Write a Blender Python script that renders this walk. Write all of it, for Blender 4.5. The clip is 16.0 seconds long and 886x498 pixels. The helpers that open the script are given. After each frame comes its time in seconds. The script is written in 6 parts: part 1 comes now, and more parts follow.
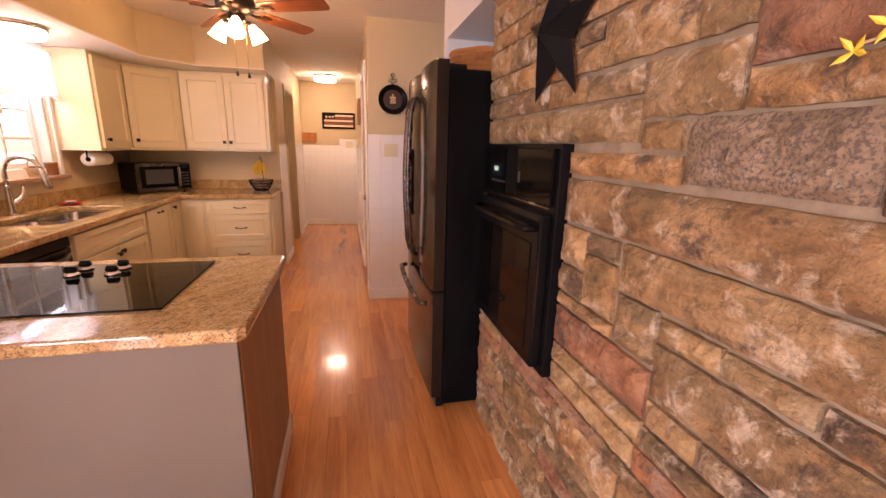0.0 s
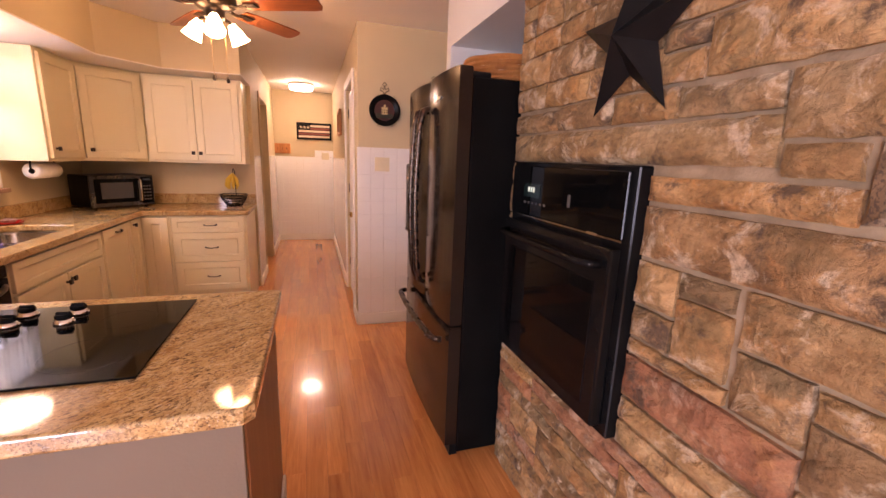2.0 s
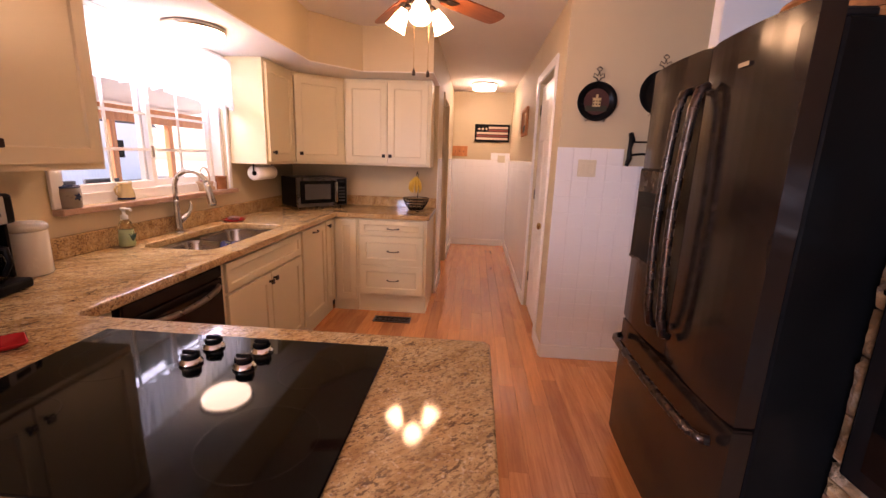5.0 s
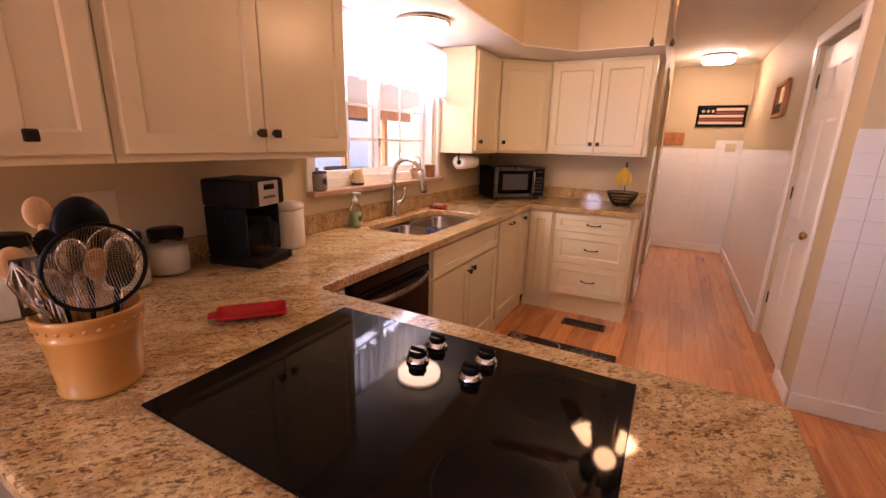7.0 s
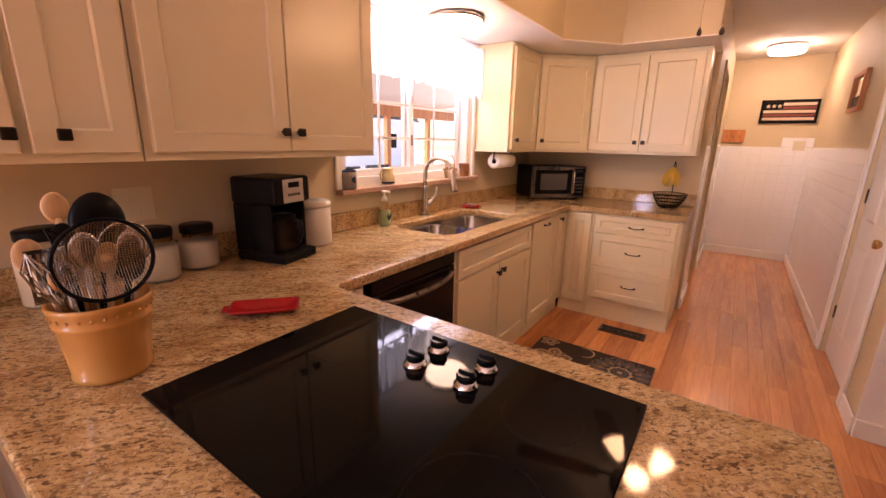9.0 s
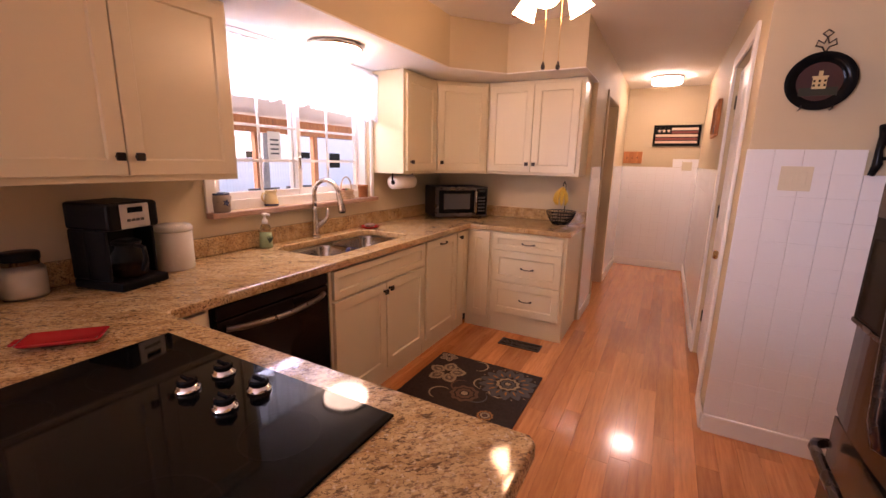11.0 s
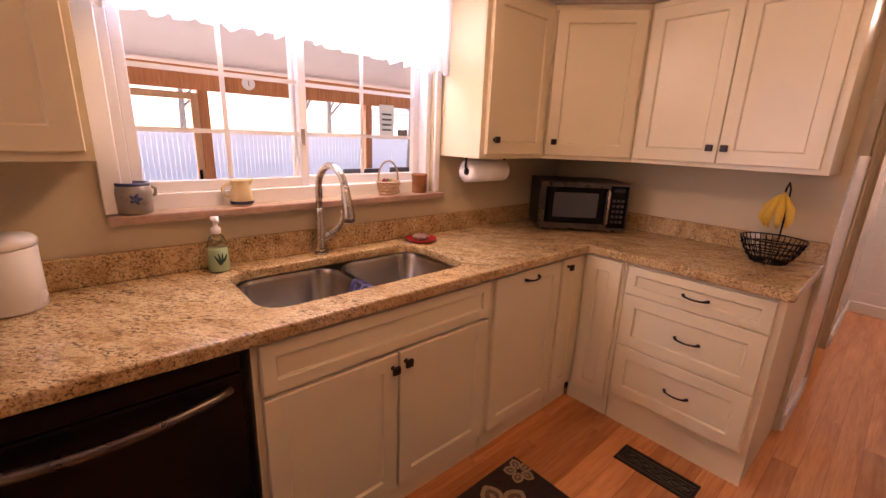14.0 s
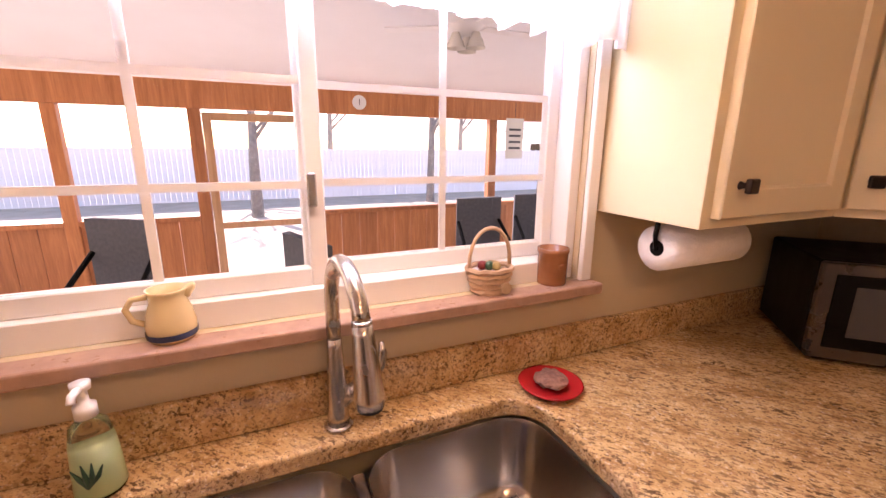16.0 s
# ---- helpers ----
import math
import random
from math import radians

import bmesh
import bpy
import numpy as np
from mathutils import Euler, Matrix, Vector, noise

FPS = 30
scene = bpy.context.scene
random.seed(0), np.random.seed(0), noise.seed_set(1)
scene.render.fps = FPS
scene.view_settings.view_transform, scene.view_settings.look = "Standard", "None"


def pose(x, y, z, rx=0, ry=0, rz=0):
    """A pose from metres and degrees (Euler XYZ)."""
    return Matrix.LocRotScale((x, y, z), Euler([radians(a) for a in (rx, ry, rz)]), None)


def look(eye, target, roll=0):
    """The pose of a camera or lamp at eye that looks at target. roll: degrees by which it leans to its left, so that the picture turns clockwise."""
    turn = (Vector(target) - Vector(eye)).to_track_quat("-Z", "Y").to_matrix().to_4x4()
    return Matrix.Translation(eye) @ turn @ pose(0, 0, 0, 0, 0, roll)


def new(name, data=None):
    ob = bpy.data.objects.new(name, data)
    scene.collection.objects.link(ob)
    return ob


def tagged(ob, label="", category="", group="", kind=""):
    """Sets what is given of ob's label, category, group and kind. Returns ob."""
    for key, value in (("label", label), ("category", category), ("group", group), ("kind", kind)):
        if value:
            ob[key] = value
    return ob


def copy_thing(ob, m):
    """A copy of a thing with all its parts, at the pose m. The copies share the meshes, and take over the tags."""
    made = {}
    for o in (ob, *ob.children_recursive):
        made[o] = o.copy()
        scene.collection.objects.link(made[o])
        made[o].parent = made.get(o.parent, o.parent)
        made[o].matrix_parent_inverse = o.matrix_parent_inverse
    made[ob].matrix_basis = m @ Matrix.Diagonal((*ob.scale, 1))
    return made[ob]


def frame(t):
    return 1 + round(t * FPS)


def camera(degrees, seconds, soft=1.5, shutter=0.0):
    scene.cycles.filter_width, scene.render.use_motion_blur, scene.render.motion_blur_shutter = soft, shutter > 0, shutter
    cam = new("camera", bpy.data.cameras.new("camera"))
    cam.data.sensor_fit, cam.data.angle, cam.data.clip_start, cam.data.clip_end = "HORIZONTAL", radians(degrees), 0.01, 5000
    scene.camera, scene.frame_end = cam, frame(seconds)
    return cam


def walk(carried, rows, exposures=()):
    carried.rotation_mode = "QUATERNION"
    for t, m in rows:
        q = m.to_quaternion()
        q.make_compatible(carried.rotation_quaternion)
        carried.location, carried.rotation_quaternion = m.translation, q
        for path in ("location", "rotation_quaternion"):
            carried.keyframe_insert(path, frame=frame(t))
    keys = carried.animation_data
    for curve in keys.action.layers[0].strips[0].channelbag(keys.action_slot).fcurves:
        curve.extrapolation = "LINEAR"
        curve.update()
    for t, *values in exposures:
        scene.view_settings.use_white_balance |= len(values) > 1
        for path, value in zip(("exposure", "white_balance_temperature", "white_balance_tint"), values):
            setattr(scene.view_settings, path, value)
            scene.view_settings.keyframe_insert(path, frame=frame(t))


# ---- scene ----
cam = camera(93.9, 16.0)
PATH = [
    (0, (0.292, 0.003, 1.416), (0.736, 1.894, 0.938), 1.4),
    (0.5, (0.266, 0.067, 1.421), (0.873, 1.916, 0.961), 2.0),
    (1, (0.227, 0.14, 1.437), (1.088, 1.898, 1.028), 1.8),
    (1.5, (0.162, 0.196, 1.44), (0.991, 1.971, 1.036), 2.5),
    (2, (0.13, 0.31, 1.431), (0.725, 2.172, 1.011), 2.1),
    (2.5, (0.157, 0.487, 1.448), (0.595, 2.402, 1.071), 1.9),
    (3, (0.203, 0.619, 1.43), (0.512, 2.561, 1.066), 2.1),
    (3.2, (0.203, 0.647, 1.429), (0.441, 2.596, 1.05), 1.6),
    (5.3, (-0.147, 0.91, 1.415), (-0.409, 2.842, 0.971), 2.5),
    (5.5, (-0.201, 0.923, 1.412), (-0.575, 2.835, 0.959), 2.8),
    (6, (-0.253, 0.938, 1.402), (-0.903, 2.766, 0.915), 2.5),
    (6.5, (-0.278, 0.983, 1.405), (-1.118, 2.731, 0.918), 2.1),
    (7, (-0.268, 1.021, 1.401), (-1.187, 2.726, 0.901), 1.4),
    (7.5, (-0.267, 1.073, 1.384), (-1.249, 2.718, 0.81), 3.4),
    (8, (-0.271, 1.134, 1.37), (-1.376, 2.68, 0.748), 3.5),
    (8.2, (-0.275, 1.15, 1.383), (-1.417, 2.686, 0.804), 1.9),
    (9.2, (-0.175, 1.085, 1.402), (-1.27, 2.68, 0.905), 1.2),
    (10.3, (-0.02, 1.047, 1.425), (-1.053, 2.709, 1.01), 0.7),
    (10.5, (0.02, 1.081, 1.418), (-0.933, 2.788, 0.993), 0.3),
    (11, (0.166, 1.274, 1.426), (-0.754, 3.0, 1.009), 1.2),
    (11.5, (0.263, 1.459, 1.421), (-0.618, 3.189, 0.94), 0.8),
    (12, (0.225, 1.675, 1.411), (-0.587, 3.436, 0.923), 2.9),
    (12.5, (0.191, 1.903, 1.437), (-0.467, 3.734, 0.975), -0.1),
    (13, (0.145, 2.153, 1.416), (-0.766, 3.866, 0.928), 0.8),
    (13.5, (0.011, 2.36, 1.408), (-1.299, 3.77, 0.863), 0.8),
    (14, (-0.232, 2.519, 1.415), (-1.674, 3.803, 0.893), 2.2),
    (14.5, (-0.417, 2.668, 1.425), (-1.88, 3.918, 0.881), -0.7),
    (15, (-0.613, 2.906, 1.421), (-2.272, 3.91, 0.931), -0.9),
    (15.5, (-0.827, 3.057, 1.443), (-2.576, 3.885, 0.936), -0.0),
    (16, (-1.076, 3.16, 1.481), (-2.857, 3.936, 1.005), 0.5),
]
walk(cam, [(t, look(eye, target, roll)) for t, eye, target, roll in PATH], [(0, 1.72, 7600, 42), (3, 1.82, 7150, 43), (6, 1.58, 6650, 42), (8.2, 1.72, 7100, 44), (10.5, 1.65, 6650, 44), (12, 1.44, 6500, 46), (13.5, 1.42, 6900, 47), (15, 1.45, 6600, 46), (16, 1.6, 6600, 43)])

# ---- world, sun and exposure ----
world = bpy.data.worlds.new("sky")
scene.world = world
world.use_nodes = True
wn = world.node_tree.nodes
sky = wn.new("ShaderNodeTexSky")
sky.sky_type = "NISHITA"
sky.sun_disc = False
sky.sun_elevation, sky.sun_rotation = radians(33), radians(248)
wn["Background"].inputs["Strength"].default_value = 0.15
world.node_tree.links.new(sky.outputs["Color"], wn["Background"].inputs["Color"])

sun_data = bpy.data.lights.new("sun", "SUN")
sun_data.energy, sun_data.angle, sun_data.color = 5.0, radians(0.6), (1.0, 0.95, 0.88)
sun_ob = new("sun", sun_data)
sun_ob.matrix_world = look((-20, -8, 14), (0, 0, 0))


def area_lamp(name, eye, target, w, h, watts, color):
    d = bpy.data.lights.new(name, "AREA")
    d.shape, d.size, d.size_y, d.energy, d.color = "RECTANGLE", w, h, watts, color
    ob = new(name, d)
    ob.matrix_world = look(eye, target)
    return ob


# sky light in the sink window's opening; added daylight in an unseen dining opening
area_lamp("window_skylight", (-2.0, 3.27, 1.89), (0, 3.27, 1.2), 1.2, 0.22, 5.0, (0.72, 0.84, 1.0))
area_lamp("added_dining_daylight", (-1.99, -1.95, 1.3), (0, -1.75, 1.15), 1.7, 1.5, 68, (0.63, 0.79, 1.0))

# ---- materials ----
def mat(name, color=(0.8, 0.8, 0.8), rough=0.5, metal=0.0, **kw):
    m = bpy.data.materials.new(name)
    m.use_nodes = True
    b = m.node_tree.nodes["Principled BSDF"]
    b.inputs["Base Color"].default_value = (*color, 1)
    b.inputs["Roughness"].default_value = rough
    b.inputs["Metallic"].default_value = metal
    for k, v in kw.items():
        b.inputs[k.replace("_", " ")].default_value = v
    return m


def N(m, kind, **inp):
    n = m.node_tree.nodes.new(kind)
    for k, v in inp.items():
        n.inputs[k.replace("_", " ")].default_value = v
    return n


def L(m, a, b):
    m.node_tree.links.new(a, b)


def bsdf(m):
    return m.node_tree.nodes["Principled BSDF"]


def coords(m, scale=(1, 1, 1), space="Object", shift=False):
    tc = m.node_tree.nodes.new("ShaderNodeTexCoord")
    mp = m.node_tree.nodes.new("ShaderNodeMapping")
    mp.inputs["Scale"].default_value = scale
    L(m, tc.outputs[space], mp.inputs["Vector"])
    if shift:
        oi = m.node_tree.nodes.new("ShaderNodeObjectInfo")
        mul = m.node_tree.nodes.new("ShaderNodeMath")
        mul.operation = "MULTIPLY"
        mul.inputs[1].default_value = 37.0
        L(m, oi.outputs["Random"], mul.inputs[0])
        L(m, mul.outputs[0], mp.inputs["Location"])
    return mp.outputs["Vector"]


def ramp(m, fac, stops, mode="LINEAR"):
    r = m.node_tree.nodes.new("ShaderNodeValToRGB")
    r.color_ramp.interpolation = mode
    e = r.color_ramp.elements
    while len(e) < len(stops):
        e.new(0.5)
    for q, (p, c) in zip(e, stops):
        q.position, q.color = p, (*c, 1)
    L(m, fac, r.inputs["Fac"])
    return r.outputs["Color"]


def mix(m, fac, a, b, blend="MIX"):
    n = m.node_tree.nodes.new("ShaderNodeMix")
    n.data_type, n.blend_type = "RGBA", blend
    for sock, v in ((n.inputs[0], fac), (n.inputs[6], a), (n.inputs[7], b)):
        if isinstance(v, (int, float)):
            sock.default_value = v
        elif isinstance(v, tuple):
            sock.default_value = (*v, 1)
        else:
            L(m, v, sock)
    return n.outputs[2]


def noise_tex(m, vec, scale, detail=4.0, rough=0.55, dist=0.0):
    n = N(m, "ShaderNodeTexNoise", Scale=scale, Detail=detail, Roughness=rough, Distortion=dist)
    L(m, vec, n.inputs["Vector"])
    return n.outputs["Fac"]


def bump(m, height, strength=0.2, distance=0.01):
    b = N(m, "ShaderNodeBump", Strength=strength, Distance=distance)
    L(m, height, b.inputs["Height"])
    L(m, b.outputs["Normal"], bsdf(m).inputs["Normal"])


def varied(name, c0, c1, rough, scale, rough_span=0.1, bump_scale=0, bump_strength=0.1, metal=0.0, **kw):
    """Paint or metal with a slow drift of tone, a drift of gloss and a fine relief."""
    m = mat(name, c0, rough, metal, **kw)
    v = coords(m)
    n = noise_tex(m, v, scale, 3)
    L(m, ramp(m, n, [(0.3, c0), (0.7, c1)]), bsdf(m).inputs["Base Color"])
    r = N(m, "ShaderNodeMapRange", To_Min=max(rough - rough_span, 0.02), To_Max=rough + rough_span)
    L(m, noise_tex(m, v, scale * 3.1, 4), r.inputs["Value"])
    L(m, r.outputs[0], bsdf(m).inputs["Roughness"])
    if bump_scale:
        bump(m, noise_tex(m, v, bump_scale, 3), bump_strength, 0.004)
    return m


def wood(name, dark, light, axis, scale=1.0, rough=0.35, shift=True, coat=0.0):
    m = mat(name, light, rough)
    sc = [22 * scale] * 3
    sc[axis] = 1.6 * scale
    v = coords(m, tuple(sc), shift=shift)
    n1 = noise_tex(m, v, 1.0, 5, 0.6, 0.8)
    n2 = noise_tex(m, v, 5.0, 3, 0.6)
    col = ramp(m, n1, [(0.28, dark), (0.5, tuple((a + b) / 2 for a, b in zip(dark, light))), (0.72, light)])
    col = mix(m, 0.25, col, ramp(m, n2, [(0.35, dark), (0.6, light)]))
    if shift:
        oi = m.node_tree.nodes.new("ShaderNodeObjectInfo")
        col = mix(m, 1.0, col, ramp(m, oi.outputs["Random"], [(0.0, (0.76, 0.71, 0.67)), (0.5, (0.96, 0.94, 0.92)), (1.0, (1.1, 1.08, 1.04))]), "MULTIPLY")
    L(m, col, bsdf(m).inputs["Base Color"])
    bsdf(m).inputs["Coat Weight"].default_value = coat
    bsdf(m).inputs["Coat Roughness"].default_value = 0.07
    bump(m, n2, 0.06, 0.002)
    return m


M = {}
M["wall"] = varied("tan_wall_paint", (0.57, 0.465, 0.295), (0.61, 0.50, 0.32), 0.6, 1.5, bump_scale=160, bump_strength=0.12)
M["hall_wall"] = M["wall"]
M["ceiling"] = varied("ceiling_paint", (0.78, 0.74, 0.69), (0.82, 0.78, 0.73), 0.75, 1.2, bump_scale=55, bump_strength=0.35)
M["soffit"] = M["wall"]
M["trim"] = varied("white_trim_paint", (0.80, 0.78, 0.75), (0.84, 0.82, 0.79), 0.35, 2.0)
M["cabinet"] = varied("cream_cabinet_paint", (0.72, 0.63, 0.425), (0.75, 0.66, 0.455), 0.3, 0.9, 0.03, bump_scale=220, bump_strength=0.05)
M["gap"] = mat("dark_gap", (0.05, 0.04, 0.03), 0.8)
M["tile"] = varied("white_glazed_tile", (0.80, 0.79, 0.79), (0.86, 0.85, 0.85), 0.13, 1.2, 0.05)
M["grout"] = varied("pale_grout", (0.74, 0.72, 0.70), (0.79, 0.77, 0.75), 0.8, 9)
M["bronze"] = varied("oil_rubbed_bronze", (0.022, 0.016, 0.013), (0.05, 0.035, 0.026), 0.35, 30, metal=0.8)
M["black"] = varied("black_enamel", (0.005, 0.005, 0.005), (0.009, 0.008, 0.008), 0.16, 3, 0.05, Specular_IOR_Level=0.1)
M["black_matte"] = varied("black_plastic", (0.006, 0.006, 0.006), (0.011, 0.01, 0.01), 0.34, 6, Specular_IOR_Level=0.07)
M["glass_black"] = mat("black_ceramic_glass", (0.003, 0.003, 0.003), 0.045, Specular_IOR_Level=0.12)
M["blackstainless"] = varied("dark_slate_steel", (0.014, 0.009, 0.0065), (0.020, 0.0125, 0.009), 0.16, 2, 0.04, Specular_IOR_Level=0.27)
# darker, duller copy of the steel above, for the dishwasher's dimmer light
M["slate"] = varied("dim_slate_front", (0.006, 0.004, 0.004), (0.009, 0.006, 0.006), 0.24, 2, 0.04, Specular_IOR_Level=0.14)
M["fridge_side"] = varied("textured_black_side", (0.004, 0.004, 0.004), (0.007, 0.007, 0.007), 0.24, 4, 0.05, bump_scale=300, bump_strength=0.08, Specular_IOR_Level=0.05)
M["steel"] = varied("brushed_steel", (0.40, 0.36, 0.31), (0.46, 0.42, 0.37), 0.2, 2, 0.03, metal=1.0)
M["nickel"] = varied("brushed_nickel", (0.50, 0.46, 0.41), (0.58, 0.54, 0.49), 0.26, 12, 0.05, metal=1.0)
M["chrome"] = mat("chrome", (0.75, 0.75, 0.75), 0.08, 1.0)
M["brass"] = varied("worn_brass", (0.55, 0.36, 0.13), (0.66, 0.46, 0.2), 0.25, 20, metal=1.0)
M["white"] = varied("white_ceramic", (0.72, 0.68, 0.58), (0.78, 0.74, 0.65), 0.25, 4)
M["ivory"] = mat("ivory_plastic", (0.68, 0.61, 0.44), 0.35)
M["red"] = varied("red_glaze", (0.34, 0.012, 0.015), (0.45, 0.02, 0.02), 0.18, 6, 0.05)
M["paper"] = varied("paper_towel", (0.82, 0.80, 0.77), (0.88, 0.86, 0.83), 0.9, 30, bump_scale=130, bump_strength=0.4)
M["tan_pot"] = varied("mustard_stoneware", (0.42, 0.195, 0.045), (0.53, 0.265, 0.072), 0.22, 5, 0.06)
M["mortar"] = varied("grey_mortar", (0.22, 0.15, 0.085), (0.34, 0.245, 0.15), 0.9, 18, bump_scale=80, bump_strength=0.6)
M["wood_spoon"] = wood("spoon_wood", (0.45, 0.25, 0.11), (0.62, 0.40, 0.2), 2, 2, 0.6, False)
M["floor"] = wood("honey_oak_laminate", (0.43, 0.15, 0.043), (0.75, 0.325, 0.105), 1, 0.8, 0.22, True, 0.6)
M["blade"] = wood("cherry_blade", (0.20, 0.055, 0.02), (0.36, 0.12, 0.045), 0, 1, 0.3, False)
M["cedar"] = wood("stained_cedar", (0.34, 0.115, 0.035), (0.62, 0.26, 0.09), 2, 0.7, 0.5)
M["brown_sill"] = varied("pinkish_stone_sill", (0.34, 0.20, 0.14), (0.46, 0.29, 0.2), 0.3, 22, 0.08)

# speckled granite counter: warm ground, dark flecks drawn out on the slant, rusty and pale grains
def slanted(m, degrees, scale):
    tc = m.node_tree.nodes.new("ShaderNodeTexCoord")
    ro = N(m, "ShaderNodeMapping", Rotation=(0, 0, radians(degrees)))
    mp = N(m, "ShaderNodeMapping", Scale=scale)
    L(m, tc.outputs["Object"], ro.inputs["Vector"])
    L(m, ro.outputs["Vector"], mp.inputs["Vector"])
    return mp.outputs["Vector"]


g = mat("speckled_granite", (0.6, 0.45, 0.3), 0.07)
v = coords(g, (1, 1, 1))
vs = slanted(g, -42, (0.55, 1.2, 1.0))
base = ramp(g, noise_tex(g, vs, 16, 6, 0.65, 0.3), [(0.3, (0.31, 0.17, 0.062)), (0.48, (0.53, 0.35, 0.15)), (0.7, (0.66, 0.485, 0.25))])
rust = ramp(g, noise_tex(g, vs, 88, 4, 0.65, 0.2), [(0.52, (0, 0, 0)), (0.62, (0.75, 0.75, 0.75))])
col = mix(g, rust, base, (0.30, 0.165, 0.075))
pale = ramp(g, noise_tex(g, v, 110, 3, 0.6), [(0.58, (0, 0, 0)), (0.68, (0.4, 0.4, 0.4))])
col = mix(g, pale, col, (0.84, 0.74, 0.56))
clus = ramp(g, noise_tex(g, vs, 13, 3, 0.6), [(0.36, (0.22, 0.22, 0.22)), (0.6, (0.88, 0.88, 0.88))])
dots = ramp(g, noise_tex(g, vs, 118, 3, 0.6, 0.15), [(0.405, (1, 1, 1)), (0.455, (0, 0, 0))])
col = mix(g, mix(g, 1.0, dots, clus, "MULTIPLY"), col, (0.08, 0.043, 0.021))
dots2 = ramp(g, noise_tex(g, v, 170, 3, 0.6), [(0.37, (0.75, 0.75, 0.75)), (0.42, (0, 0, 0))])
col = mix(g, dots2, col, (0.13, 0.075, 0.045))
L(g, col, bsdf(g).inputs["Base Color"])
M["granite"] = g


def rock(name, stops, vein=(0.64, 0.51, 0.35), speck=0.0):
    """Split stone: drifting colour beds, olive and rust stains, pale mineral veins, dark pits, chipped relief."""
    m = mat(name, stops[1][1], 0.68)
    v = coords(m, (1, 1, 1), shift=True)
    bed = coords(m, (1, 0.85, 1.25), shift=True)
    col = ramp(m, noise_tex(m, bed, 6.5, 9, 0.66, 0.3), stops)
    if not speck:
        olive = ramp(m, noise_tex(m, v, 5.2, 7, 0.68, 0.2), [(0.52, (0, 0, 0)), (0.62, (0.6, 0.6, 0.6))])
        col = mix(m, olive, col, tuple(q * f for q, f in zip(stops[1][1], (0.55, 0.66, 0.72))))
        rusty = ramp(m, noise_tex(m, bed, 8.5, 7, 0.68, 0.3), [(0.56, (0, 0, 0)), (0.66, (0.6, 0.6, 0.6))])
        col = mix(m, rusty, col, (0.56, 0.30, 0.115))
    oi = m.node_tree.nodes.new("ShaderNodeObjectInfo")
    col = mix(m, 1.0, col, ramp(m, oi.outputs["Random"], [(0, (0.76, 0.74, 0.72)), (0.25, (1.2, 1.12, 1.0)), (0.5, (0.86, 0.88, 0.90)), (0.75, (1.14, 0.98, 0.82)), (1, (1.12, 1.14, 1.16))]), "MULTIPLY")
    streak = ramp(m, noise_tex(m, v, 10, 10, 0.72, 0.5), [(0.53, (0, 0, 0)), (0.61, (0.8, 0.8, 0.8))])
    col = mix(m, streak, col, vein)
    dark = ramp(m, noise_tex(m, v, 9, 10, 0.74, 0.3), [(0.36, (0.9, 0.9, 0.9)), (0.45, (0, 0, 0))])
    col = mix(m, dark, col, (0.10, 0.062, 0.038))
    grain = ramp(m, noise_tex(m, v, 60, 6, 0.7), [(0.32, (0.74, 0.72, 0.70)), (0.5, (1, 1, 1)), (0.68, (1.15, 1.14, 1.12))])
    col = mix(m, 1.0, col, grain, "MULTIPLY")
    if speck:
        sp = ramp(m, noise_tex(m, v, 130, 5, 0.7), [(0.45, (speck, speck, speck)), (0.5, (0, 0, 0))])
        col = mix(m, sp, col, (0.075, 0.055, 0.04))
    L(m, col, bsdf(m).inputs["Base Color"])
    h1 = noise_tex(m, v, 13, 12, 0.66, 0.3)
    h2 = noise_tex(m, v, 60, 8, 0.75, 0.2)
    hs = N(m, "ShaderNodeMath")
    hs.operation = "MULTIPLY_ADD"
    hs.inputs[1].default_value = 0.28
    L(m, h2, hs.inputs[0])
    L(m, h1, hs.inputs[2])
    bump(m, hs.outputs[0], 1.0, 0.034 if not speck else 0.012)
    return m


M["rock_tan"] = rock("tan_rock", [(0.32, (0.192, 0.103, 0.040)), (0.48, (0.400, 0.243, 0.101)), (0.66, (0.560, 0.395, 0.209))])
M["rock_brown"] = rock("brown_rock", [(0.32, (0.120, 0.070, 0.032)), (0.48, (0.288, 0.175, 0.076)), (0.66, (0.464, 0.319, 0.169))])
M["rock_red"] = rock("red_rock", [(0.32, (0.208, 0.084, 0.043)), (0.48, (0.368, 0.167, 0.086)), (0.66, (0.448, 0.266, 0.151))], (0.480, 0.319, 0.216))
M["rock_grey"] = rock("speckled_grey_rock", [(0.3, (0.176, 0.122, 0.072)), (0.5, (0.256, 0.182, 0.115)), (0.7, (0.336, 0.251, 0.166))], (0.336, 0.258, 0.180), 0.8)


def glow(name, color, strength):
    m = bpy.data.materials.new(name)
    m.use_nodes = True
    b = bsdf(m)
    b.inputs["Base Color"].default_value = (0.9, 0.88, 0.82, 1)
    b.inputs["Roughness"].default_value = 0.35
    b.inputs["Emission Color"].default_value = (*color, 1)
    b.inputs["Emission Strength"].default_value = strength
    return m


